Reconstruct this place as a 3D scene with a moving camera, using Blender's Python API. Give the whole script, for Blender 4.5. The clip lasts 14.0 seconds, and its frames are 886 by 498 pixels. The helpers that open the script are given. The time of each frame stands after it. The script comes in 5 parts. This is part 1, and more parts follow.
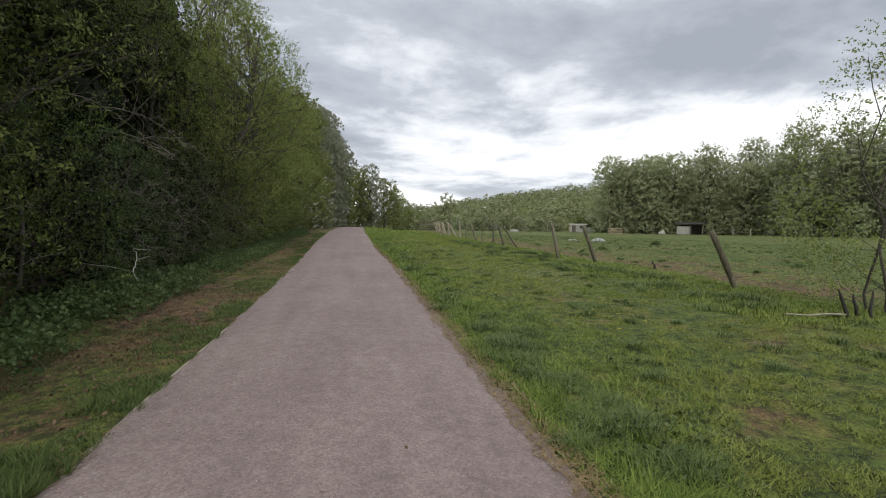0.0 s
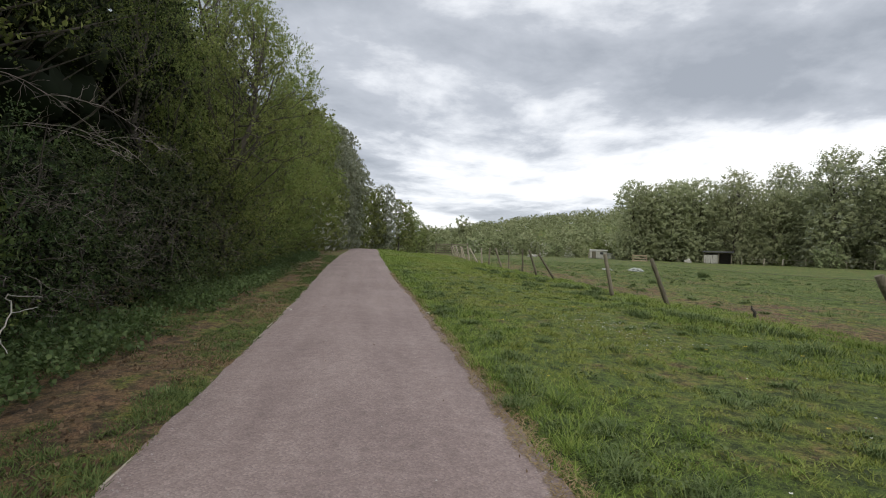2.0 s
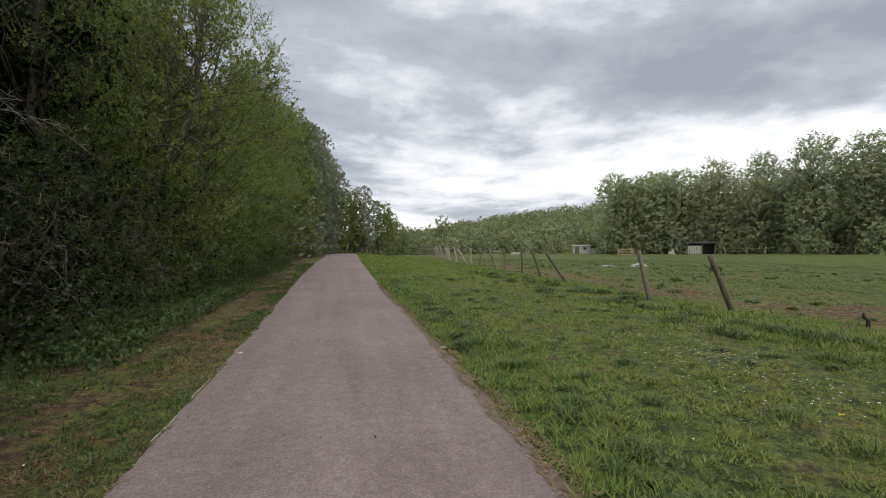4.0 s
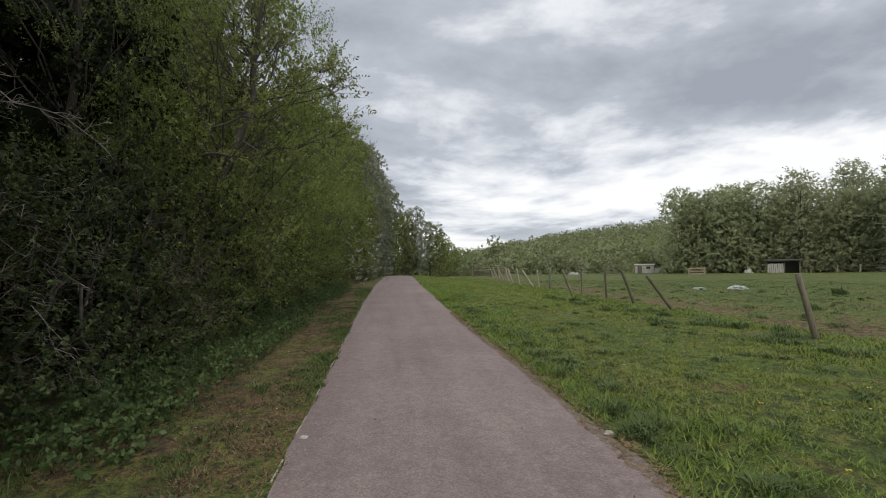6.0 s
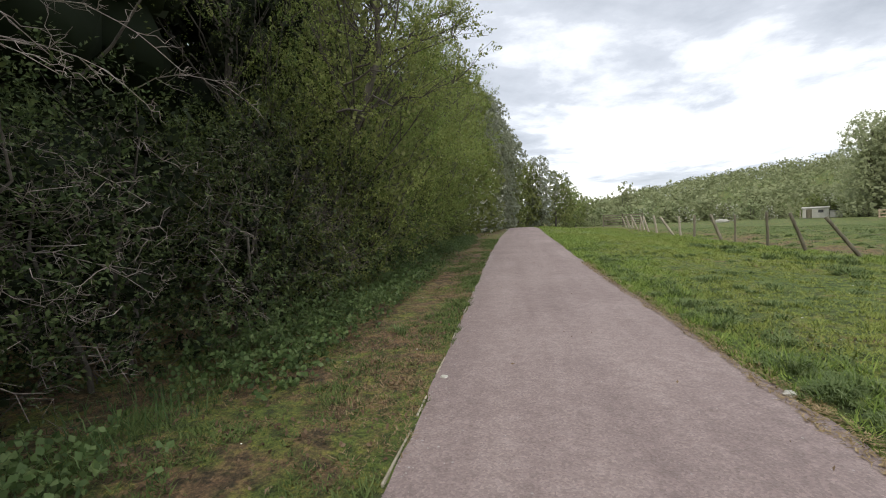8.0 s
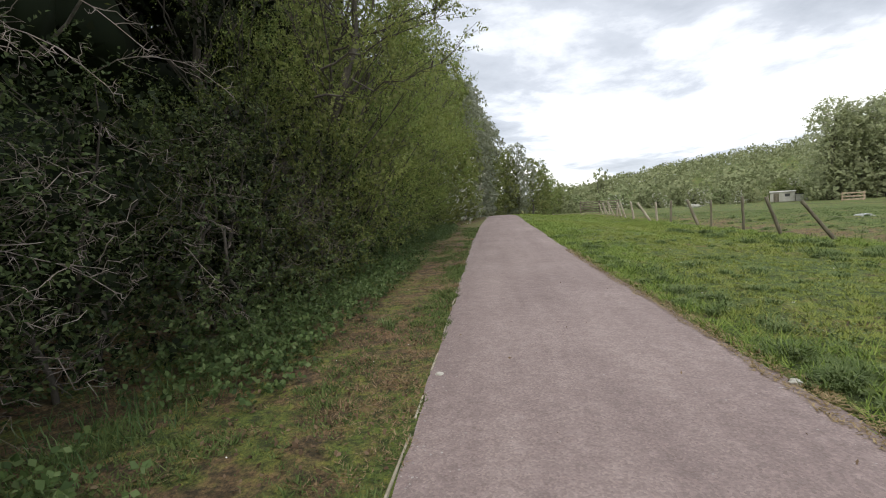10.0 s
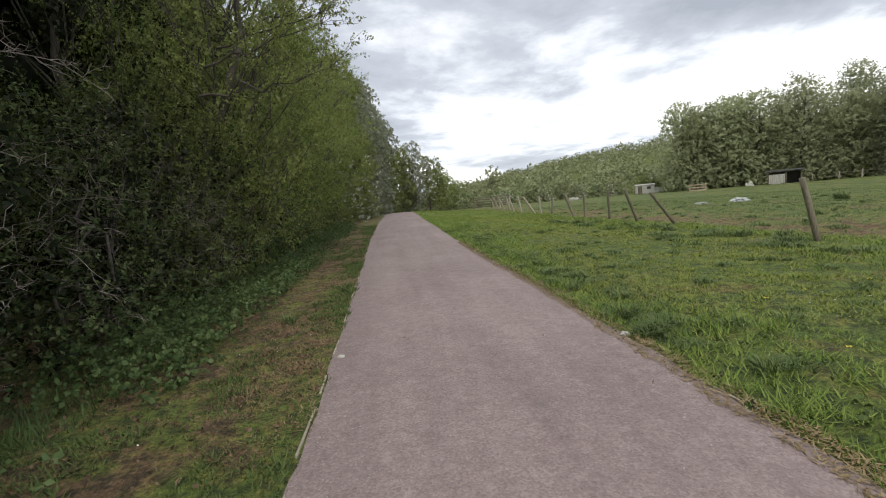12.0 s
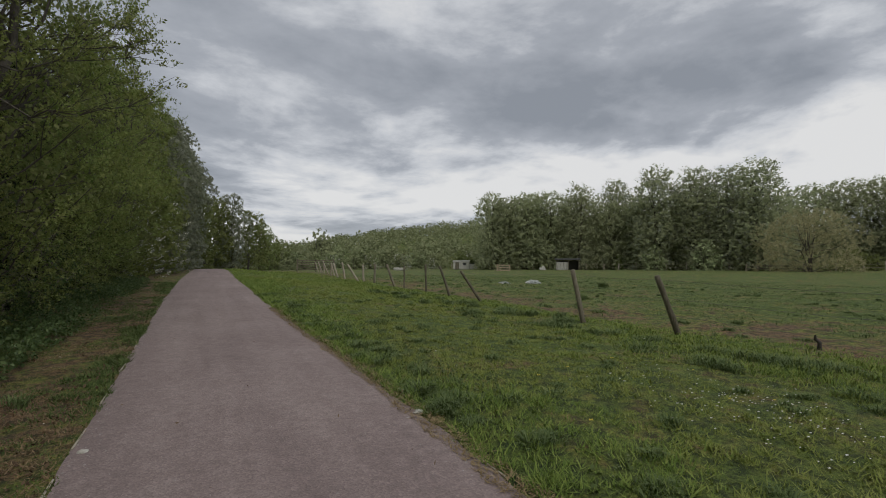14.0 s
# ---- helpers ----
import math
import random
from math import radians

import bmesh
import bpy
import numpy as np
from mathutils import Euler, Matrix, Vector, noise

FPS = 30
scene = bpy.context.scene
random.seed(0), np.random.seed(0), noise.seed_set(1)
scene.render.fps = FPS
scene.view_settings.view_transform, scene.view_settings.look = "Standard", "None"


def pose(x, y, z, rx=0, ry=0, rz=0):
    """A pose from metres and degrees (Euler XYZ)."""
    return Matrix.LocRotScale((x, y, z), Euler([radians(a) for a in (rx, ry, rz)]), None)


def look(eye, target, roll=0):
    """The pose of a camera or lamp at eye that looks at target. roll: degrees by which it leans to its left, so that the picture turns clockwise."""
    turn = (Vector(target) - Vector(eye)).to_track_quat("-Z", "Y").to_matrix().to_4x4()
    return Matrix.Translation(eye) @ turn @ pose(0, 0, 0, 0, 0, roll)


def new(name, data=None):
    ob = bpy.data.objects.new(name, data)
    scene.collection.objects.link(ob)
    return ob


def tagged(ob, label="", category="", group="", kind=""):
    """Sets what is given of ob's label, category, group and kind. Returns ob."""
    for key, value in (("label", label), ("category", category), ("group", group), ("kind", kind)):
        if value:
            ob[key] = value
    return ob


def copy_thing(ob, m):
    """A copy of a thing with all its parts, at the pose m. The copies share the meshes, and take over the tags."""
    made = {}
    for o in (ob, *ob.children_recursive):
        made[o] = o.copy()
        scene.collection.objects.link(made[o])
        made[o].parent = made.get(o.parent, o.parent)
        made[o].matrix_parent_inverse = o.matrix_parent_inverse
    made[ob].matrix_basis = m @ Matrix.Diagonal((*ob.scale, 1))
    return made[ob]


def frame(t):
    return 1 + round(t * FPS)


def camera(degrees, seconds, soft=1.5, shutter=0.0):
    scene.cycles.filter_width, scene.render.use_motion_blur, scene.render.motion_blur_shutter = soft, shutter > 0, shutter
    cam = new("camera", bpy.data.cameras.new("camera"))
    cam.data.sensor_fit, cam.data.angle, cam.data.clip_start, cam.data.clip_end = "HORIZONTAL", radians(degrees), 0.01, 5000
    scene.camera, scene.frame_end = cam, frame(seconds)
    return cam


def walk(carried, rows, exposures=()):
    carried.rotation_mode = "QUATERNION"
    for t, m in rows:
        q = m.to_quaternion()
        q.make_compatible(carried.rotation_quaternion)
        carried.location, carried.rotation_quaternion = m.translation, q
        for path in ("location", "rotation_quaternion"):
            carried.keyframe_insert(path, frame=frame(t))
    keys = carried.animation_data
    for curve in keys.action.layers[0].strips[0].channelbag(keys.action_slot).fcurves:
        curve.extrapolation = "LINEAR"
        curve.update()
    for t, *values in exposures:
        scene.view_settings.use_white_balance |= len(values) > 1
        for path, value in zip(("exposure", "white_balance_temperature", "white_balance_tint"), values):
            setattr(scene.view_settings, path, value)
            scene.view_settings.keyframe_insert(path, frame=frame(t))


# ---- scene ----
cam = camera(87.3, 14.0, soft=1.0)
PATH = [
    (0, (-0.69, -0.969, 1.179), (-0.303, 0.991, 1.085), 0.7),
    (0.5, (-0.65, -0.237, 1.237), (-0.282, 1.729, 1.183), 1.5),
    (1, (-0.634, 0.404, 1.28), (-0.283, 2.373, 1.27), 1.5),
    (1.5, (-0.622, 1.133, 1.32), (-0.242, 3.096, 1.328), 1.3),
    (2, (-0.742, 1.861, 1.336), (-0.41, 3.833, 1.336), 1.9),
    (2.5, (-0.721, 2.61, 1.304), (-0.385, 4.581, 1.272), 1.9),
    (3, (-0.788, 3.314, 1.349), (-0.435, 5.282, 1.324), 0.7),
    (3.2, (-0.792, 3.548, 1.363), (-0.429, 5.514, 1.348), 0.1),
    (5.3, (-1.093, 6.609, 1.493), (-0.609, 8.549, 1.545), 0.5),
    (5.5, (-1.21, 6.772, 1.511), (-0.779, 8.723, 1.587), 0.1),
    (6, (-1.347, 6.996, 1.508), (-1.128, 8.982, 1.603), -0.9),
    (6.5, (-1.438, 7.021, 1.524), (-1.466, 9.019, 1.612), -1.4),
    (7, (-1.474, 7.014, 1.504), (-1.618, 9.008, 1.572), -0.4),
    (7.5, (-1.486, 7.114, 1.446), (-1.698, 9.103, 1.439), -0.5),
    (8, (-1.45, 7.19, 1.41), (-1.763, 9.163, 1.318), -2.4),
    (8.2, (-1.46, 7.235, 1.428), (-1.80, 9.205, 1.32), -2.4),
    (10.3, (-1.667, 7.392, 1.423), (-1.823, 9.381, 1.273), -3.6),
    (10.5, (-1.696, 7.327, 1.417), (-1.782, 9.319, 1.261), -3.3),
    (11, (-1.684, 7.179, 1.401), (-1.643, 9.172, 1.232), -2.8),
    (11.5, (-1.534, 7.003, 1.349), (-1.433, 8.993, 1.181), -3.8),
    (12, (-1.533, 6.889, 1.399), (-1.329, 8.87, 1.215), -4.9),
    (12.5, (-1.583, 6.858, 1.433), (-1.323, 8.839, 1.34), -4.4),
    (13, (-1.508, 6.84, 1.477), (-1.072, 8.791, 1.459), -2.8),
    (13.5, (-1.396, 6.811, 1.48), (-0.709, 8.689, 1.516), -1.4),
    (14, (-1.345, 6.817, 1.488), (-0.425, 8.592, 1.554), -0.1),
]
EXPOSURES = [(0.0, 0.02), (3.0, 0.0), (5.5, -0.24), (6.5, 0.04), (8.0, 0.42), (10.5, 0.42), (11.5, 0.28), (12.5, 0.14), (13.0, -0.08), (14.0, -0.62)]
walk(cam, [(t, look(e, g, r)) for t, e, g, r in PATH], EXPOSURES)

# ---------------------------------------------------------------- light
world = bpy.data.worlds.new("overcast_sky")
scene.world = world
world.use_nodes = True


def wire_nodes(nt, specs, links):
    """specs: name -> (type, settings, inputs); links: (from, socket, to, socket)."""
    made = {}
    for key, (kind, sets, ins) in specs.items():
        n = nt.nodes.new(kind)
        for k, v in sets.items():
            setattr(n, k, v)
        for k, v in ins.items():
            n.inputs[k].default_value = v
        made[key] = n
    for a, s, b, d in links:
        nt.links.new(made[a].outputs[s], made[b].inputs[d])
    return made


def ramp(node, stops):
    el = node.color_ramp.elements
    while len(el) > 2:
        el.remove(el[-1])
    for i, (p, c) in enumerate(stops):
        e = el[i] if i < 2 else el.new(p)
        e.position = p
        e.color = (*c, 1) if len(c) == 3 else c


SUN_ELEV, SUN_AZ = 50.0, 184.0   # degrees above the horizon; clockwise from +y
wt = world.node_tree
wt.nodes.clear()
wn = wire_nodes(wt, {
    "tc": ("ShaderNodeTexCoord", {}, {}),
    "sep": ("ShaderNodeSeparateXYZ", {}, {}),
    "zc": ("ShaderNodeMath", {"operation": "MAXIMUM"}, {1: 0.0}),
    "za": ("ShaderNodeMath", {"operation": "ADD"}, {1: 0.13}),
    "dx": ("ShaderNodeMath", {"operation": "DIVIDE"}, {}),
    "dy": ("ShaderNodeMath", {"operation": "DIVIDE"}, {}),
    "com": ("ShaderNodeCombineXYZ", {}, {}),
    "n1": ("ShaderNodeTexNoise", {}, {"Scale": 0.5, "Detail": 8.0, "Roughness": 0.56, "Distortion": 0.5}),
    "n2": ("ShaderNodeTexNoise", {}, {"Scale": 2.1, "Detail": 7.0, "Roughness": 0.6, "Distortion": 0.25}),
    "el": ("ShaderNodeValToRGB", {}, {}),
    "s1": ("ShaderNodeMath", {"operation": "MULTIPLY_ADD"}, {1: 2.5}),
    "s2": ("ShaderNodeMath", {"operation": "MULTIPLY_ADD"}, {1: 0.75}),
    "rp": ("ShaderNodeValToRGB", {}, {}),
    "sky": ("ShaderNodeTexSky", {"sky_type": "NISHITA", "sun_disc": False, "sun_elevation": radians(SUN_ELEV),
                                 "sun_rotation": radians(SUN_AZ)}, {}),
    "gain": ("ShaderNodeVectorMath", {"operation": "SCALE"}, {"Scale": 11.7}),
    "mix": ("ShaderNodeMixRGB", {}, {"Fac": 0.93}),
    "bg": ("ShaderNodeBackground", {}, {"Strength": 0.1}),
    "out": ("ShaderNodeOutputWorld", {}, {}),
}, [("tc", "Generated", "sep", 0), ("sep", "Z", "zc", 0), ("zc", 0, "za", 0), ("sep", "X", "dx", 0), ("za", 0, "dx", 1),
    ("sep", "Y", "dy", 0), ("za", 0, "dy", 1), ("dx", 0, "com", 0), ("dy", 0, "com", 1), ("com", 0, "n1", "Vector"),
    ("com", 0, "n2", "Vector"), ("zc", 0, "el", 0), ("n1", 0, "s1", 0), ("el", 0, "s1", 2), ("n2", 0, "s2", 0),
    ("s1", 0, "s2", 2), ("s2", 0, "rp", 0), ("rp", 0, "gain", 0), ("sky", 0, "mix", 1), ("gain", 0, "mix", 2),
    ("mix", 0, "bg", 0), ("bg", 0, "out", 0)])
wn["com"].inputs[2].default_value = 6.1
ramp(wn["el"], [(0.0, (0.12,) * 3), (0.06, (0.11,) * 3), (0.12, (0.09,) * 3), (0.19, (0.06,) * 3), (0.28, (0.22,) * 3), (0.40, (0.24,) * 3), (1.0, (0.06,) * 3)])
wn["rescale"] = wt.nodes.new("ShaderNodeMapRange")
for i, v in enumerate((1.42, 2.22, 0.0, 1.0)):
    wn["rescale"].inputs[i + 1].default_value = v
wt.links.new(wn["s2"].outputs[0], wn["rescale"].inputs[0])
wt.links.new(wn["rescale"].outputs[0], wn["rp"].inputs[0])
ramp(wn["rp"], [(0.18, (1.0, 1.0, 1.0)), (0.40, (0.76, 0.785, 0.83)), (0.60, (0.50, 0.53, 0.585)), (0.95, (0.35, 0.38, 0.43))])

sun_data = bpy.data.lights.new("sun", "SUN")
sun_data.energy, sun_data.angle, sun_data.color = 1.15, radians(12), (1.0, 0.95, 0.87)
sun = new("sun", sun_data)
az, elv = radians(SUN_AZ), radians(SUN_ELEV)
sun.matrix_basis = look((60 * math.sin(az) * math.cos(elv), 60 * math.cos(az) * math.cos(elv), 60 * math.sin(elv)), (0, 0, 0))

# ---------------------------------------------------------------- materials


def material(name):
    m = bpy.data.materials.new(name)
    m.use_nodes = True
    nt = m.node_tree
    nt.nodes.clear()
    return m, nt


def leaf_material(name, dark, mid, light, gloss=0.6, through_light=0.33, upright=0.0, patch=0.9):
    """Foliage: each leaf its own tone between three, each plant a little apart from the next."""
    m, nt = material(name)
    n = wire_nodes(nt, {
        "geo": ("ShaderNodeNewGeometry", {}, {}),
        "obj": ("ShaderNodeObjectInfo", {}, {}),
        "tc": ("ShaderNodeTexCoord", {}, {}),
        "no": ("ShaderNodeTexNoise", {}, {"Scale": patch, "Detail": 3.0}),
        "add": ("ShaderNodeMath", {"operation": "MULTIPLY_ADD"}, {1: 0.62}),
        "sc": ("ShaderNodeMath", {"operation": "MULTIPLY_ADD"}, {1: 0.5, 2: -0.05}),
        "rp": ("ShaderNodeValToRGB", {}, {}),
        "hs": ("ShaderNodeHueSaturation", {}, {"Saturation": 0.95}),
        "hr": ("ShaderNodeMapRange", {}, {1: 0.0, 2: 1.0, 3: 0.487, 4: 0.512}),
        "vr": ("ShaderNodeMapRange", {}, {1: 0.0, 2: 1.0, 3: 0.82, 4: 1.15}),
        "pb": ("ShaderNodeBsdfPrincipled", {}, {"Roughness": gloss, "Specular IOR Level": 0.18}),
        "tr": ("ShaderNodeBsdfTranslucent", {}, {}),
        "mx": ("ShaderNodeMixShader", {}, {"Fac": through_light}),
        "out": ("ShaderNodeOutputMaterial", {}, {}),
    }, [("tc", "Object", "no", "Vector"), ("no", 0, "sc", 0), ("geo", "Random Per Island", "add", 0), ("sc", 0, "add", 2),
        ("add", 0, "rp", 0), ("rp", 0, "hs", "Color"), ("obj", "Random", "hr", 0), ("obj", "Random", "vr", 0),
        ("hr", 0, "hs", "Hue"), ("vr", 0, "hs", "Value"), ("hs", 0, "pb", "Base Color"), ("hs", 0, "tr", "Color"),
        ("pb", 0, "mx", 1), ("tr", 0, "mx", 2), ("mx", 0, "out", 0)])
    ramp(n["rp"], [(0.12, dark), (0.5, mid), (0.92, light)])
    if upright:
        a = wire_nodes(nt, {"k": ("ShaderNodeVectorMath", {"operation": "SCALE"}, {"Scale": 1.0 - upright}),
                            "a": ("ShaderNodeVectorMath", {"operation": "ADD"}, {1: (0.0, 0.0, upright)}),
                            "n": ("ShaderNodeVectorMath", {"operation": "NORMALIZE"}, {})},
                       [("k", 0, "a", 0), ("a", 0, "n", 0)])
        nt.links.new(n["geo"].outputs["Normal"], a["k"].inputs[0])
        nt.links.new(a["n"].outputs[0], n["pb"].inputs["Normal"])
    return m


def rough_material(name, colours, scale, fine, bump=0.3, rough=0.85, stretch=(1, 1, 1)):
    """Matt stuff in two scales of variation, with relief."""
    m, nt = material(name)
    n = wire_nodes(nt, {
        "tc": ("ShaderNodeTexCoord", {}, {}),
        "mp": ("ShaderNodeMapping", {}, {"Scale": stretch}),
        "obj": ("ShaderNodeObjectInfo", {}, {}),
        "a": ("ShaderNodeTexNoise", {}, {"Scale": scale, "Detail": 6.0, "Roughness": 0.6}),
        "b": ("ShaderNodeTexNoise", {}, {"Scale": fine, "Detail": 4.0, "Roughness": 0.6}),
        "s": ("ShaderNodeMath", {"operation": "MULTIPLY_ADD"}, {1: 0.45}),
        "h": ("ShaderNodeMath", {"operation": "MULTIPLY_ADD"}, {1: 0.55, 2: 0.0}),
        "o": ("ShaderNodeMath", {"operation": "MULTIPLY_ADD"}, {1: 0.12}),
        "rp": ("ShaderNodeValToRGB", {}, {}),
        "bp": ("ShaderNodeBump", {}, {"Strength": bump, "Distance": 0.01}),
        "pb": ("ShaderNodeBsdfPrincipled", {}, {"Roughness": rough}),
        "out": ("ShaderNodeOutputMaterial", {}, {}),
    }, [("tc", "Object", "mp", 0), ("mp", 0, "a", "Vector"), ("mp", 0, "b", "Vector"), ("a", 0, "h", 0), ("b", 0, "s", 0),
        ("h", 0, "s", 2), ("obj", "Random", "o", 0), ("s", 0, "o", 2), ("o", 0, "rp", 0), ("rp", 0, "pb", "Base Color"),
        ("b", 0, "bp", "Height"), ("bp", 0, "pb", "Normal"), ("pb", 0, "out", 0)])
    k = len(colours)
    ramp(n["rp"], [(0.34 + 0.36 * i / (k - 1), c) for i, c in enumerate(colours)])
    return m


M_LEAF = leaf_material("hedge_leaf", (0.028, 0.046, 0.012), (0.082, 0.116, 0.026), (0.225, 0.258, 0.068), 0.6, 0.38)
M_LEAF_FRESH = leaf_material("fresh_leaf", (0.110, 0.155, 0.034), (0.230, 0.285, 0.070), (0.385, 0.420, 0.140), 0.6, 0.48)
# near-black leaf: the shade deep in the wood is put into its colour
M_LEAF_DEEP_SHADE = leaf_material("deep_shade_leaf", (0.006, 0.010, 0.004), (0.013, 0.020, 0.007), (0.028, 0.038, 0.012), 0.8, 0.12)
# bluer thicket leaf, with some of the hollow's shade in its colour
M_LEAF_SHADE = leaf_material("thicket_shade_leaf", (0.028, 0.050, 0.017), (0.068, 0.106, 0.035), (0.155, 0.200, 0.070), 0.55, 0.33)
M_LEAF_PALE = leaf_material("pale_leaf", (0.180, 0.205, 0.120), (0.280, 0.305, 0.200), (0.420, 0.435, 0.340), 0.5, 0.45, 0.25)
# far wood leaf: raised and greyed, so distance haze is in the colour
M_LEAF_WOOD_HAZED = leaf_material("woodland_leaf_hazed", (0.305, 0.335, 0.185), (0.360, 0.390, 0.215), (0.415, 0.440, 0.245), 0.7, 0.5, 0.25, 0.25)
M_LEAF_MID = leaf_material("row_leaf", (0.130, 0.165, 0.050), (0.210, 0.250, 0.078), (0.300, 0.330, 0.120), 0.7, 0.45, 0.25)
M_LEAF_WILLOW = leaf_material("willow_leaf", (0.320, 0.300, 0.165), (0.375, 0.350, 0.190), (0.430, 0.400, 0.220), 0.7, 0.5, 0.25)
# hill and far bush leaf, lightened in colour for distance haze
M_LEAF_HILL_HAZED = leaf_material("hill_leaf_hazed", (0.190, 0.235, 0.105), (0.260, 0.300, 0.140), (0.340, 0.370, 0.190), 0.7, 0.3, 0.4)
M_BLOSSOM = leaf_material("may_blossom", (0.42, 0.42, 0.36), (0.62, 0.61, 0.54), (0.80, 0.79, 0.73), 0.6, 0.2)
M_BRAMBLE = leaf_material("bramble_leaf", (0.040, 0.075, 0.022), (0.090, 0.145, 0.042), (0.175, 0.235, 0.085), 0.5, 0.2, 0.3)
M_GRASS = leaf_material("grass_blade", (0.090, 0.152, 0.022), (0.178, 0.250, 0.040), (0.315, 0.365, 0.080), 0.7, 0.2, 0.45, 2.2)
M_GRASS_YELLOW = leaf_material("yellowed_grass", (0.150, 0.190, 0.030), (0.215, 0.252, 0.046), (0.300, 0.318, 0.082), 0.7, 0.2, 0.45, 2.2)
# bluer strip grass, darkened: the hedge's shade is put into the colour
M_GRASS_STRIP = leaf_material("shade_tinted_grass", (0.050, 0.090, 0.022), (0.100, 0.150, 0.038), (0.185, 0.230, 0.072), 0.7, 0.2, 0.45, 2.2)
M_GRASS_DRY = leaf_material("dry_grass", (0.140, 0.095, 0.045), (0.270, 0.185, 0.095), (0.400, 0.300, 0.165), 0.7, 0.1, 0.45, 2.2)
M_GRASS_TUFT = leaf_material("tuft_grass", (0.075, 0.125, 0.034), (0.140, 0.205, 0.062), (0.235, 0.305, 0.120), 0.6, 0.2, 0.45, 2.2)
M_LITTER = leaf_material("leaf_litter", (0.075, 0.048, 0.026), (0.150, 0.098, 0.055), (0.260, 0.185, 0.110), 0.8, 0.05, 0.6)
M_BARK = rough_material("bark", [(0.030, 0.025, 0.020), (0.070, 0.060, 0.048), (0.14, 0.125, 0.105)], 3, 40, 0.6, 0.9, (1, 1, 0.3))
M_TWIG = rough_material("dead_twig", [(0.080, 0.063, 0.053), (0.155, 0.126, 0.108), (0.37, 0.32, 0.285)], 2, 30, 0.3, 0.85)
M_TWIG_PALE = rough_material("barkless_twig", [(0.30, 0.27, 0.24), (0.46, 0.43, 0.39), (0.60, 0.57, 0.53)], 3, 40, 0.3, 0.8)
M_TWIG_GREY = rough_material("weathered_bough", [(0.13, 0.105, 0.09), (0.25, 0.21, 0.185), (0.42, 0.37, 0.335)], 3, 40, 0.3, 0.85)
M_POST = rough_material("weathered_post", [(0.050, 0.045, 0.030), (0.125, 0.110, 0.075), (0.260, 0.230, 0.170)], 3, 45, 0.7, 0.9, (1, 1, 0.18))
M_WIRE = rough_material("rusty_wire", [(0.09, 0.075, 0.065), (0.16, 0.14, 0.125)], 8, 60, 0.1, 0.6)
M_BOARD = rough_material("edging_wood", [(0.20, 0.17, 0.12), (0.33, 0.29, 0.22), (0.46, 0.41, 0.33)], 5, 60, 0.4, 0.85)
M_STONE = rough_material("pale_stone", [(0.36, 0.34, 0.29), (0.52, 0.50, 0.44), (0.66, 0.64, 0.58)], 9, 70, 0.4)
M_PEBBLE = rough_material("grit", [(0.20, 0.175, 0.165), (0.33, 0.29, 0.275), (0.48, 0.44, 0.42)], 30, 90, 0.2)
M_WHITE = rough_material("weathered_white", [(0.26, 0.25, 0.21), (0.38, 0.37, 0.32), (0.50, 0.49, 0.44)], 1.2, 14, 0.1, 0.6)
M_SHEET = rough_material("plastic_sheet", [(0.24, 0.26, 0.24), (0.42, 0.44, 0.42), (0.60, 0.61, 0.58)], 2, 16, 0.5, 0.45)
M_ROOF = rough_material("dark_roofing", [(0.018, 0.019, 0.021), (0.04, 0.042, 0.045), (0.075, 0.075, 0.075)], 2, 20, 0.2, 0.8)
M_PINE = rough_material("bare_timber", [(0.26, 0.18, 0.12), (0.40, 0.30, 0.21), (0.52, 0.41, 0.30)], 3, 40, 0.3, 0.8)
M_STUMP = rough_material("dark_wood", [(0.02, 0.018, 0.015), (0.045, 0.04, 0.034), (0.08, 0.07, 0.06)], 6, 50, 0.5)
M_DAISY = rough_material("petal_white", [(0.70, 0.70, 0.66), (0.82, 0.82, 0.78)], 5, 40, 0.0, 0.7)
M_DANDELION = rough_material("petal_yellow", [(0.62, 0.45, 0.03), (0.75, 0.58, 0.06)], 5, 40, 0.0, 0.7)


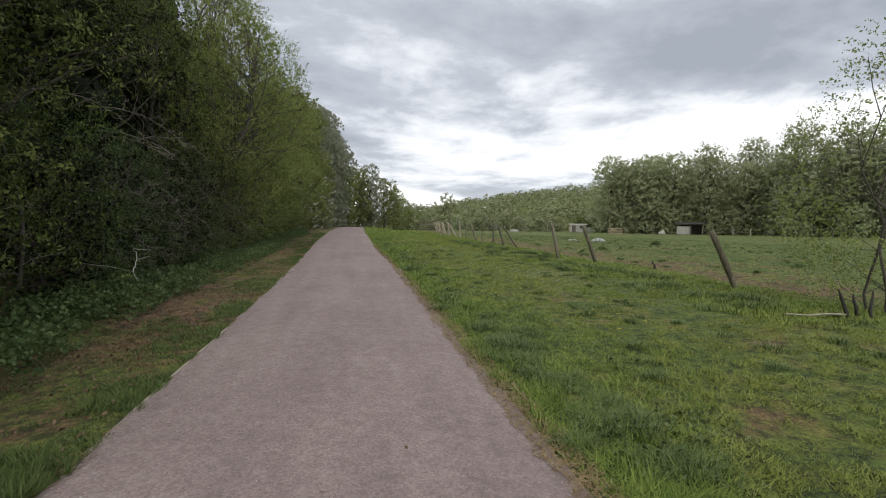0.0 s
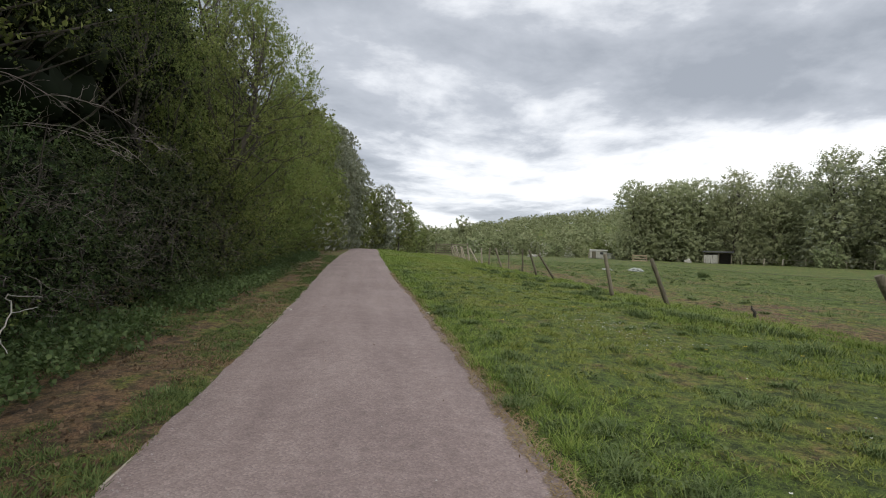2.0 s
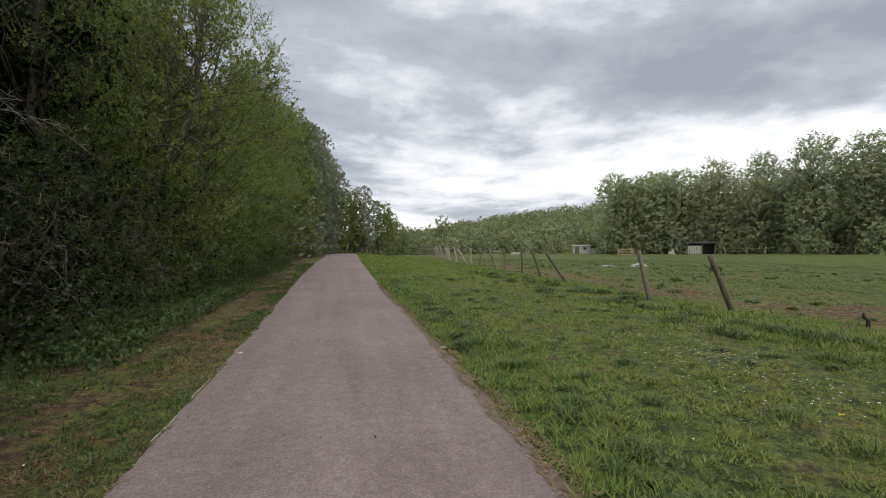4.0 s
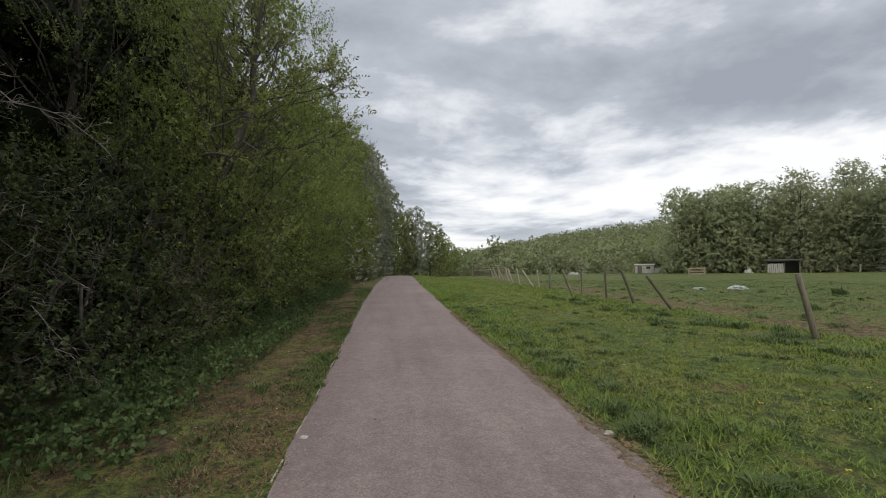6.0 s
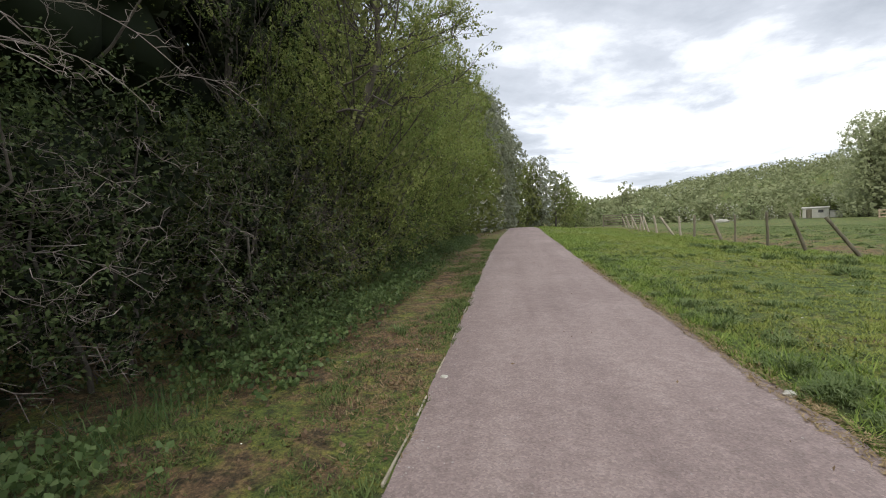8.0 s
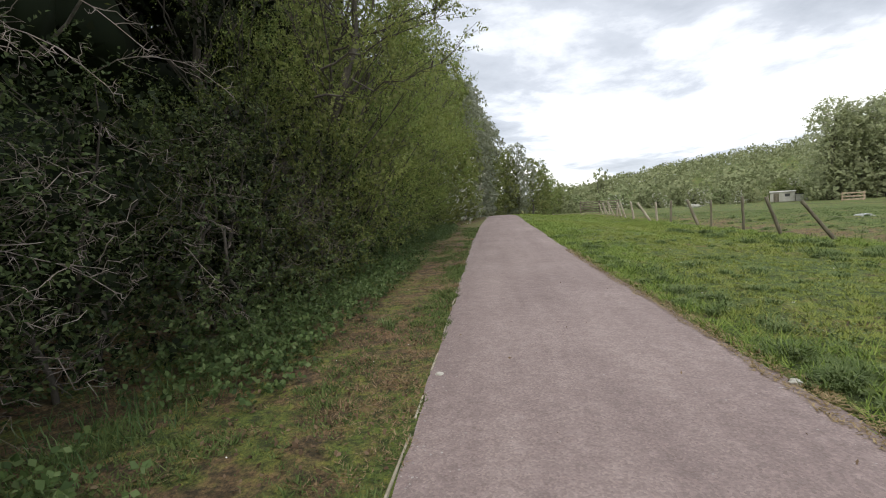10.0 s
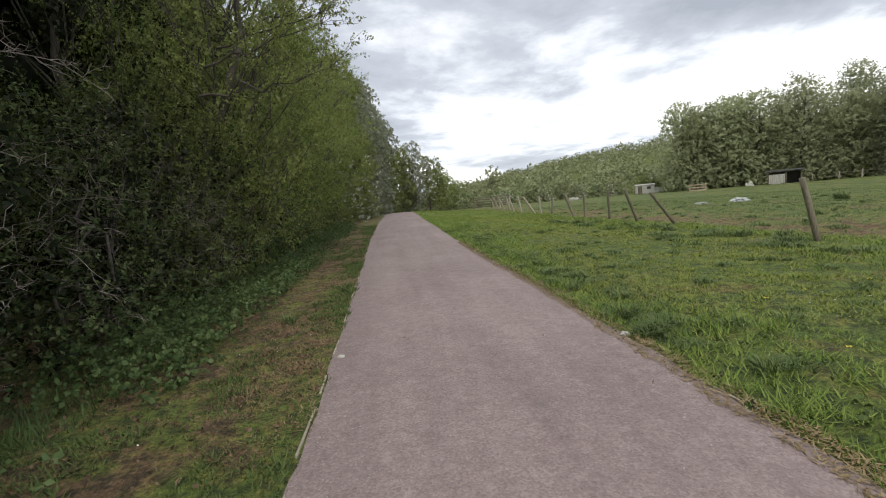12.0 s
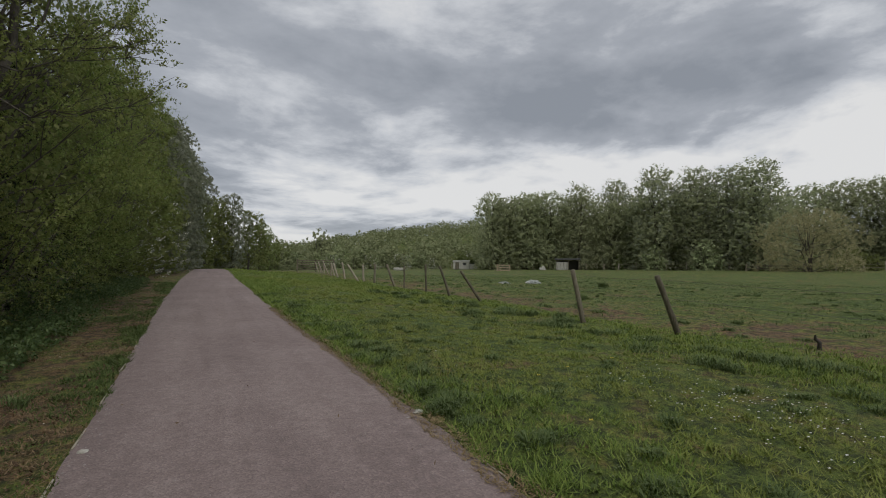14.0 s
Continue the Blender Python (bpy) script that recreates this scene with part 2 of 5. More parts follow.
def path_material():
    m, nt = material("path_surface")
    n = wire_nodes(nt, {
        "tc": ("ShaderNodeTexCoord", {}, {}),
        "big": ("ShaderNodeTexNoise", {}, {"Scale": 0.55, "Detail": 5.0, "Roughness": 0.6}),
        "streak_map": ("ShaderNodeMapping", {}, {"Scale": (2.6, 0.22, 1.0)}),
        "streak": ("ShaderNodeTexNoise", {}, {"Scale": 1.0, "Detail": 4.0, "Roughness": 0.55}),
        "mid": ("ShaderNodeTexNoise", {}, {"Scale": 9.0, "Detail": 6.0, "Roughness": 0.7}),
        "grit": ("ShaderNodeTexVoronoi", {}, {"Scale": 70.0}),
        "gn": ("ShaderNodeTexNoise", {}, {"Scale": 160.0, "Detail": 3.0, "Roughness": 0.7}),
        "a1": ("ShaderNodeMath", {"operation": "MULTIPLY_ADD"}, {1: 0.3, 2: -0.04}),
        "a2": ("ShaderNodeMath", {"operation": "MULTIPLY_ADD"}, {1: 0.30}),
        "a3": ("ShaderNodeMath", {"operation": "MULTIPLY_ADD"}, {1: 0.42}),
        "a4": ("ShaderNodeMath", {"operation": "MULTIPLY_ADD"}, {1: 0.26}),
        "rp": ("ShaderNodeValToRGB", {}, {}),
        "rg": ("ShaderNodeValToRGB", {}, {}),
        "mx": ("ShaderNodeMixRGB", {"blend_type": "MULTIPLY"}, {"Fac": 0.8}),
        "bp": ("ShaderNodeBump", {}, {"Strength": 0.55, "Distance": 0.006}),
        "pb": ("ShaderNodeBsdfPrincipled", {}, {"Roughness": 0.88}),
        "out": ("ShaderNodeOutputMaterial", {}, {}),
    }, [("tc", "Object", "big", "Vector"), ("tc", "Object", "streak_map", 0), ("streak_map", 0, "streak", "Vector"),
        ("tc", "Object", "mid", "Vector"), ("tc", "Object", "grit", "Vector"), ("tc", "Object", "gn", "Vector"),
        ("big", 0, "a1", 0), ("streak", 0, "a2", 0), ("a1", 0, "a2", 2), ("mid", 0, "a3", 0), ("a2", 0, "a3", 2),
        ("gn", 0, "a4", 0), ("a3", 0, "a4", 2), ("a4", 0, "rp", 0), ("grit", "Color", "rg", 0), ("rp", 0, "mx", 1), ("rg", 0, "mx", 2),
        ("mx", 0, "pb", "Base Color"), ("grit", "Distance", "bp", "Height"), ("bp", 0, "pb", "Normal"), ("pb", 0, "out", 0)])
    ramp(n["rp"], [(0.42, (0.180, 0.137, 0.130)), (0.58, (0.258, 0.200, 0.189)), (0.76, (0.355, 0.286, 0.266))])
    ramp(n["rg"], [(0.0, (0.68, 0.67, 0.67)), (0.6, (1.0, 1.0, 1.0)), (1.0, (1.28, 1.25, 1.22))])
    return m


def ground_material():
    """Turf: worn brown beside the hedge, lusher verge, trampled pasture; all by where it lies."""
    m, nt = material("turf")
    n = wire_nodes(nt, {
        "tc": ("ShaderNodeTexCoord", {}, {}),
        "sep": ("ShaderNodeSeparateXYZ", {}, {}),
        "big": ("ShaderNodeTexNoise", {}, {"Scale": 0.45, "Detail": 6.0, "Roughness": 0.6}),
        "mid": ("ShaderNodeTexNoise", {}, {"Scale": 2.6, "Detail": 6.0, "Roughness": 0.65}),
        "fine": ("ShaderNodeTexNoise", {}, {"Scale": 32.0, "Detail": 7.0, "Roughness": 0.85}),
        "tuss": ("ShaderNodeTexNoise", {}, {"Scale": 7.5, "Detail": 5.0, "Roughness": 0.7}),
        "rt": ("ShaderNodeValToRGB", {}, {}),
        "mt": ("ShaderNodeMixRGB", {"blend_type": "MULTIPLY"}, {"Fac": 1.0}),
        "left": ("ShaderNodeMapRange", {}, {1: -1.6, 2: -2.8, 3: -0.35, 4: -0.16}),
        "fen": ("ShaderNodeMapRange", {}, {1: 6.9, 2: 8.0, 3: 0.0, 4: 0.15}),
        "fen2": ("ShaderNodeMapRange", {}, {1: 8.8, 2: 12.5, 3: 0.0, 4: -0.15}),
        "s1": ("ShaderNodeMath", {"operation": "ADD"}, {}),
        "s2": ("ShaderNodeMath", {"operation": "ADD"}, {}),
        "s3": ("ShaderNodeMath", {"operation": "MULTIPLY_ADD"}, {1: 0.8}),
        "s4": ("ShaderNodeMath", {"operation": "MULTIPLY_ADD"}, {1: 0.9}),
        "rp": ("ShaderNodeValToRGB", {}, {}),
        "rf": ("ShaderNodeValToRGB", {}, {}),
        "mx": ("ShaderNodeMixRGB", {"blend_type": "MULTIPLY"}, {"Fac": 1.0}),
        "bp": ("ShaderNodeBump", {}, {"Strength": 0.8, "Distance": 0.03}),
        "pb": ("ShaderNodeBsdfPrincipled", {}, {"Roughness": 0.95}),
        "out": ("ShaderNodeOutputMaterial", {}, {}),
    }, [("tc", "Object", "sep", 0), ("tc", "Object", "big", "Vector"), ("tc", "Object", "mid", "Vector"),
        ("tc", "Object", "fine", "Vector"), ("sep", "X", "left", 0), ("sep", "X", "fen", 0), ("sep", "X", "fen2", 0),
        ("left", 0, "s1", 0), ("fen", 0, "s1", 1), ("s1", 0, "s2", 0), ("fen2", 0, "s2", 1), ("big", 0, "s3", 0),
        ("s2", 0, "s3", 2), ("mid", 0, "s4", 0), ("s3", 0, "s4", 2), ("s4", 0, "rp", 0), ("fine", 0, "rf", 0),
        ("rp", 0, "mx", 1), ("rf", 0, "mx", 2), ("tc", "Object", "tuss", "Vector"), ("tuss", 0, "rt", 0), ("mx", 0, "mt", 1), ("rt", 0, "mt", 2),
        ("mt", 0, "pb", "Base Color"), ("fine", 0, "bp", "Height"),
        ("bp", 0, "pb", "Normal"), ("pb", 0, "out", 0)])
    ramp(n["rp"], [(0.36, (0.080, 0.128, 0.020)), (0.52, (0.120, 0.160, 0.028)), (0.60, (0.160, 0.168, 0.038)),
                   (0.70, (0.175, 0.118, 0.058)), (0.88, (0.165, 0.098, 0.058))])
    ramp(n["rt"], [(0.40, (0.34, 0.38, 0.34)), (0.50, (0.80, 0.80, 0.80)), (0.62, (1.22, 1.18, 1.1))])
    ramp(n["rf"], [(0.36, (0.22, 0.24, 0.2)), (0.64, (1.7, 1.65, 1.6))])
    return m


M_PATH = path_material()
M_TURF = ground_material()

# ---------------------------------------------------------------- mesh tools
RNG = np.random.default_rng(7)
TABLE = RNG.random((64, 64))


def vnoise(x, y):
    """Smooth value noise, 0 to 1."""
    x, y = np.asarray(x, float), np.asarray(y, float)
    i, j = np.floor(x).astype(int), np.floor(y).astype(int)
    u, v = x - i, y - j
    u, v = u * u * (3 - 2 * u), v * v * (3 - 2 * v)
    g = lambda a, b: TABLE[a % 64, b % 64]
    return (g(i, j) * (1 - u) + g(i + 1, j) * u) * (1 - v) + (g(i, j + 1) * (1 - u) + g(i + 1, j + 1) * u) * v


def sstep(a, b, x):
    t = np.clip((np.asarray(x, float) - a) / (b - a), 0, 1)
    return t * t * (3 - 2 * t)


def raw_mesh(name, verts, faces):
    """A mesh from arrays; faces all of one size."""
    verts, faces = np.asarray(verts, np.float32), np.asarray(faces, np.int32)
    me = bpy.data.meshes.new(name)
    k = faces.shape[1]
    me.vertices.add(len(verts))
    me.vertices.foreach_set("co", verts.ravel())
    me.loops.add(faces.size)
    me.loops.foreach_set("vertex_index", faces.ravel())
    me.polygons.add(len(faces))
    me.polygons.foreach_set("loop_start", np.arange(0, faces.size, k, dtype=np.int32))
    me.update(calc_edges=True)
    return me


def mesh_part(name, verts, faces, mat, parent=None, label="", smooth=False):
    me = raw_mesh(name, verts, faces)
    me.materials.append(mat)
    if smooth:
        me.polygons.foreach_set("use_smooth", np.ones(len(me.polygons), bool))
    ob = new(name, me)
    if parent:
        ob.parent = parent
    return tagged(ob, label)


def part(name, bm, mat, parent=None, label="", smooth=False):
    me = bpy.data.meshes.new(name)
    if smooth:
        for f in bm.faces:
            f.smooth = True
    bm.to_mesh(me)
    bm.free()
    me.materials.append(mat)
    ob = new(name, me)
    if parent:
        ob.parent = parent
    return tagged(ob, label)


def box(bm, sx, sy, sz, at=(0, 0, 0), turn=(0, 0, 0), bevel=0.01):
    """A bevelled block of that size, its middle at a place."""
    r = bmesh.ops.create_cube(bm, size=1.0, matrix=pose(*at, *turn) @ Matrix.Diagonal((sx, sy, sz, 1)))
    if bevel:
        edges = {e for v in r["verts"] for e in v.link_edges}
        bmesh.ops.bevel(bm, geom=list(edges), offset=bevel, segments=1, affect="EDGES")


class Tubes:
    """Gathers tapered tubes into one mesh."""

    def __init__(self):
        self.v, self.f, self.n = [], [], 0

    def add(self, pts, radii, sides=5):
        pts, radii = np.asarray(pts, float), np.asarray(radii, float)
        tang = np.gradient(pts, axis=0)
        tang /= np.linalg.norm(tang, axis=1)[:, None] + 1e-9
        ref = np.array((0.31, 0.22, 0.93)) if abs(tang[0][2]) < 0.8 else np.array((1.0, 0.1, 0.05))
        a = np.cross(tang, ref)
        a /= np.linalg.norm(a, axis=1)[:, None] + 1e-9
        b = np.cross(tang, a)
        ang = np.arange(sides) * 2 * math.pi / sides
        ring = a[:, None, :] * np.cos(ang)[None, :, None] + b[:, None, :] * np.sin(ang)[None, :, None]
        v = (pts[:, None, :] + ring * radii[:, None, None]).reshape(-1, 3)
        k = len(pts)
        i = np.arange(k - 1)[:, None] * sides
        j = np.arange(sides)[None, :]
        j2 = (j + 1) % sides
        f = np.stack([i + j, i + j2, i + sides + j2, i + sides + j], -1).reshape(-1, 4) + self.n
        self.v.append(v)
        self.f.append(f)
        self.n += len(v)

    def part(self, name, mat, parent, label=""):
        return mesh_part(name, np.concatenate(self.v), np.concatenate(self.f), mat, parent, label, smooth=True)


def unit(v):
    return v / (np.linalg.norm(v, axis=-1, keepdims=True) + 1e-9)


def crooked(rng, a, b, n, wobble):
    """A crooked line from a to b."""
    t = np.linspace(0, 1, n)[:, None]
    p = np.asarray(a) * (1 - t) + np.asarray(b) * t
    off = rng.normal(0, wobble, (n, 3)) * np.sin(t * math.pi)
    return p + off


def leaf_quads(rng, S, D, L, k, size, droop=0.0, wide=0.5, face=0.0):
    """k leaves along each twig (start, direction, length): folded pointed blades of four corners."""
    T = len(S)
    u = (np.tile(np.arange(k), T) + rng.random(T * k)) / k
    S2, D2, L2 = np.repeat(S, k, 0), np.repeat(D, k, 0), np.repeat(L, k, 0)
    p = S2 + D2 * (L2 * u)[:, None]
    side = unit(np.cross(D2, rng.normal(0, 1, (T * k, 3))))
    d = unit(D2 * 0.45 * (1 - face * 0.6) + side * 0.9 + np.array((0, 0, 0.15 - droop)))
    nrm = unit(rng.normal(0, 0.55, (T * k, 3)) + np.array((0, 0, 0.7 - 0.4 * face)) + D2 * face)
    w = unit(np.cross(d, nrm))
    s = (size * (0.65 + 0.7 * rng.random(T * k)))[:, None]
    fold = np.cross(w, d) * s * 0.10
    q = np.stack([p, p + d * s * 0.5 + w * s * wide * 0.5 + fold, p + d * s, p + d * s * 0.5 - w * s * wide * 0.5 + fold], 1)
    return q.reshape(-1, 3), np.arange(T * k * 4).reshape(-1, 4)


def lobe_twigs(rng, lobes, n, lift=0.3, inner=0.55, reach=(0.22, 0.5), spray=0.0, flat=0.85):
    """Twig starts, directions and lengths over lumps of a crown (x, y, z, radius)."""
    lobes = np.asarray(lobes, float)
    w = lobes[:, 3] ** 2
    which = rng.choice(len(lobes), n, p=w / w.sum())
    c, R = lobes[which, :3], lobes[which, 3]
    out = c * np.array((1, 1, 0))
    u = unit(rng.normal(0, 1, (n, 3)) + spray * (unit(out) * 0.8 + np.array((0, 0, 0.9))))
    r = R * (inner + (1 - inner) * np.sqrt(rng.random(n)))
    S = c + u * r[:, None] * np.array((1, 1, flat))
    D = unit(u * 0.9 + rng.normal(0, 0.45, (n, 3)) + np.array((0, 0, lift)))
    L = rng.uniform(*reach, n) * np.clip(R / 0.9, 0.6, 1.6)
    return S, D, L


def ico(level):
    bm = bmesh.new()
    bmesh.ops.create_icosphere(bm, subdivisions=level, radius=1)
    bm.verts.ensure_lookup_table()
    v = np.array([p.co[:] for p in bm.verts])
    f = np.array([[q.index for q in p.verts] for p in bm.faces])
    bm.free()
    return v, f


ICO = ico(2)


def lumps(rng, lobes, scale, flat=0.85):
    """Uneven rounded masses of dense leaf, one for each lump of a crown."""
    lobes = np.asarray(lobes, float)
    v0, f0 = ICO
    n, k = len(lobes), len(v0)
    wob = 1 + rng.normal(0, 0.14, (n, k))
    v = v0[None] * wob[..., None] * (lobes[:, 3] * scale)[:, None, None] * np.array((1, 1, flat)) + lobes[:, None, :3]
    f = f0[None] + (np.arange(n) * k)[:, None, None]
    return v.reshape(-1, 3), f.reshape(-1, 3)


# ---------------------------------------------------------------- lie of the land
PROFILE_Y = np.array([-400, -12, 0, 5, 10, 14, 20, 26, 32, 50, 68, 80, 100, 140, 4000])
PROFILE_Z = np.array([-0.3, -0.28, -0.18, -0.10, 0.0, 0.05, 0.14, 0.21, 0.28, 0.45, 0.58, 0.5, 0.2, 0.1, 0.0])


# the path rides on a low bank above the fence line farther on
BANK_Y = np.array([-400, 9, 14, 20, 27, 35, 50, 60, 72, 90, 120, 4000])
BANK_Z = np.array([0, 0, 0.07, 0.19, 0.33, 0.43, 0.56, 0.52, 0.30, 0.10, 0, 0])


def path_mid(y):
    y = np.asarray(y, float)
    return -0.83 - 0.20 * sstep(10, 24, y) + 0.30 * sstep(30, 56, y) - 0.0095 * np.maximum(y - 60, 0) ** 2


HALF = 1.38


def half(y):
    return HALF - 0.03 * sstep(7, 4, y) - 0.04 * sstep(13, 20, y)


def land(x, y, bumps=True):
    x, y = np.asarray(x, float), np.asarray(y, float)
    soft = sum(np.interp(y + o, PROFILE_Y, PROFILE_Z) for o in (-3, -1.5, 0, 1.5, 3)) / 5
    w = sstep(11, 32, x)
    flat = 0.08 + 0.2 * sstep(40, 90, np.hypot(x, y))
    z = soft * (1 - w) + flat * w
    z = z + np.interp(y, BANK_Y, BANK_Z) * (1 - sstep(1.2, 6.6, x))
    z = z + 19.0 * sstep(-10, 135, x) * sstep(112, 235, y) + 10 * sstep(120, 260, x) * sstep(-200, 40, y)
    if bumps:
        off = np.abs(x - path_mid(y)) - HALF
        m = sstep(0.0, 0.9, off)
        z = z + m * ((vnoise(x * 1.3, y * 1.3) - 0.5) * 0.05 + (vnoise(x * 3.7 + 9, y * 3.7) - 0.5) * 0.03 + (vnoise(x * 0.3, y * 0.3 + 5) - 0.5) * 0.10)
        f = sstep(7.2, 9.5, x)
        z = z + f * (np.abs(vnoise(x * 1.9 + 3, y * 1.9) - 0.5) * 0.16)
        z = z - 0.004 * (1 - m)
    return z


def axis(lo, hi, step, far):
    core = np.arange(lo, hi + 1e-6, step)
    out, d, p = [], step, hi
    while p < far:
        d *= 1.16
        p += d
        out.append(p)
    back, d, p = [], step, lo
    while p > -far:
        d *= 1.16
        p -= d
        back.append(p)
    return np.concatenate([back[::-1], core, out])


gx, gy = axis(-7, 22, 0.22, 2400), axis(-4, 42, 0.25, 2400)
X, Y = np.meshgrid(gx, gy)
nx, ny = len(gx), len(gy)
idx = np.arange(nx * ny).reshape(ny, nx)
quads = np.stack([idx[:-1, :-1], idx[:-1, 1:], idx[1:, 1:], idx[1:, :-1]], -1).reshape(-1, 4)
ground = mesh_part("ground", np.stack([X, Y, land(X, Y)], -1).reshape(-1, 3), quads, M_TURF, smooth=True)
tagged(ground, "green turf of verge and pasture, worn brown in places", "ground", kind="structure")

# the path, cambered, with ragged edges
py = np.concatenate([np.arange(-14, 45, 0.12), np.arange(45, 112, 0.6)])
pu = np.linspace(-1, 1, 15)
PY, PU = np.meshgrid(py, pu, indexing="ij")
edge = 1 + np.where(PU > 0, (vnoise(PY * 1.1, 3.3) - 0.5) * 0.035 + (vnoise(PY * 6.3, 8.1) - 0.5) * 0.03 + (vnoise(PY * 15.3, 18.1) - 0.5) * 0.02,
                    (vnoise(PY * 1.6, 21.3) - 0.5) * 0.05 + (vnoise(PY * 6.1, 30.2) - 0.5) * 0.03) * np.abs(PU) ** 3
PX = path_mid(PY) + PU * half(PY) * edge
PZ = land(PX, PY, False) + 0.012 + 0.018 * (1 - PU ** 2) - 0.014 * np.abs(PU) ** 12
k = len(pu)
pidx = np.arange(PX.size).reshape(PX.shape)
pq = np.stack([pidx[:-1, :-1], pidx[:-1, 1:], pidx[1:, 1:], pidx[1:, :-1]], -1).reshape(-1, 4)
path_ob = mesh_part("path", np.stack([PX, PY, PZ], -1).reshape(-1, 3), pq, M_PATH, smooth=True)
tagged(path_ob, "pinkish grey dusty tarmac path with ragged edges", "path", kind="structure")


def zat(x, y):
    return float(land(x, y))


# ---------------------------------------------------------------- trees and shrubs


def make_tree(name, label, seed, height, spread, leaves, size, mat, trunk_r=0.12, base=0.12, n_lobes=22, lobe=0.9, per=9,
              slim=1.0, stems=1, blossom=0, dead=0, lift=0.3, inner=0.5, category="tree", mat2=None, core=0, core_mat=None, own_limbs=0, spray=0.0, flat=0.85, reach=(0.24, 0.6), full=False, mass=0.0, wide_leaf=0.5, face=0.0):
    """A tree or shrub at the origin: trunk (or stems) with limbs, crown of leafy twigs, and dead twigs below where it has them."""
    rng = np.random.default_rng(seed)
    ob = new(name)
    lobes, tubes, limbs = [], Tubes(), Tubes()
    tops = []
    for s in range(stems):
        foot = np.array((rng.normal(0, 0.22), rng.normal(0, 0.22), -0.15)) if stems > 1 else np.array((0, 0, -0.15))
        tip = np.array((rng.normal(0, 0.12) * spread + (foot[0] * 2 if stems > 1 else 0), rng.normal(0, 0.12) * spread, height * rng.uniform(0.78, 0.92)))
        line = crooked(rng, foot, tip, 9, 0.05 * height ** 0.5)
        r = trunk_r / stems ** 0.4
        tubes.add(line, np.linspace(r * 1.25, r * 0.18, 9), 8)
        tops.append(line)
    for i in range(n_lobes):
        h = base + (1 - base) * (i + rng.random()) / n_lobes
        wide = spread * (np.sin(np.clip((h - base * 0.5) / (1 - base * 0.5), 0, 1) ** (0.75 / slim) * math.pi) ** 0.55)
        ang = i * 2.399 + rng.normal(0, 0.4)
        if full:
            wide = spread * math.sqrt(max(1 - (max(h - 0.5, 0) / 0.54) ** 2, 0.03)) * (0.82 + 0.18 * min(h / 0.4, 1))
        rad = lobe * rng.uniform(0.65, 1.25) * (1.15 - (0.2 if full else 0.45) * h)
        rr = max(wide - rad * 0.7, 0.0) * rng.uniform(0.55, 1.05)
        c = np.array((math.cos(ang) * rr, math.sin(ang) * rr, h * height - rad * 0.4))
        lobes.append((*c, rad))
        line = tops[i % stems]
        a = line[min(int(max(h - 0.18, 0.05) * 9), 7)]
        one = Tubes() if i % 3 == 1 and i < own_limbs * 3 else limbs
        one.add(crooked(rng, a, c, 6, 0.10), np.linspace(trunk_r * 0.24, trunk_r * 0.05, 6), 4)
        if one is not limbs:
            one.part("limb", M_BARK, ob)
        for _ in range(0 if mass or full else 2):
            e = c + unit(rng.normal(0, 1, 3) + (0, 0, 0.3)) * rad * rng.uniform(0.5, 0.85)
            limbs.add(crooked(rng, a * 0.3 + c * 0.7, e, 4, 0.05), np.linspace(trunk_r * 0.09, trunk_r * 0.025, 4), 3)
    tubes.part("trunk", M_BARK, ob)
    limbs.part("branchwork", M_BARK, ob)
    if mass:
        v, f = lumps(rng, lobes, mass)
        mesh_part("inner_crown", v, f, mat, ob, "dense inner leaf mass", smooth=True)
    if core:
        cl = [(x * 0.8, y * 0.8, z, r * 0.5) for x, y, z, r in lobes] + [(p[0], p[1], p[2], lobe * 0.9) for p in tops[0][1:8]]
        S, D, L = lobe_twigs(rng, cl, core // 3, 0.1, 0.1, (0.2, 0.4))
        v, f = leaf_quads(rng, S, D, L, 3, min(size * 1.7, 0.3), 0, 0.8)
        # unless core_mat is given, the crown's inner shade is in the leaf colour
        mesh_part("inner_foliage", v, f, core_mat or M_LEAF_DEEP_SHADE, ob, "inner foliage, mostly darkened in colour for shade")
    S, D, L = lobe_twigs(rng, lobes, leaves // per, lift, inner, reach, spray, flat)
    v, f = leaf_quads(rng, S, D, L, per, size, 0.0, wide_leaf, face)
    mesh_part("crown", v, f, mat, ob)
    if mat2:
        S, D, L = lobe_twigs(rng, lobes, leaves // (per * 4), lift, 0.9, reach, spray * 1.3, flat)
        v, f = leaf_quads(rng, S, D, L, per, size, 0.0, wide_leaf, face)
        mesh_part("young_growth", v, f, mat2, ob, "lighter young leaves")
    if blossom:
        S, D, L = lobe_twigs(rng, lobes, blossom // 8, 0.4, 0.9, (0.2, 0.4))
        v, f = leaf_quads(rng, S, D, L, 8, size * 0.7, 0, 0.9)
        mesh_part("blossom", v, f, M_BLOSSOM, ob, "creamy white blossom")
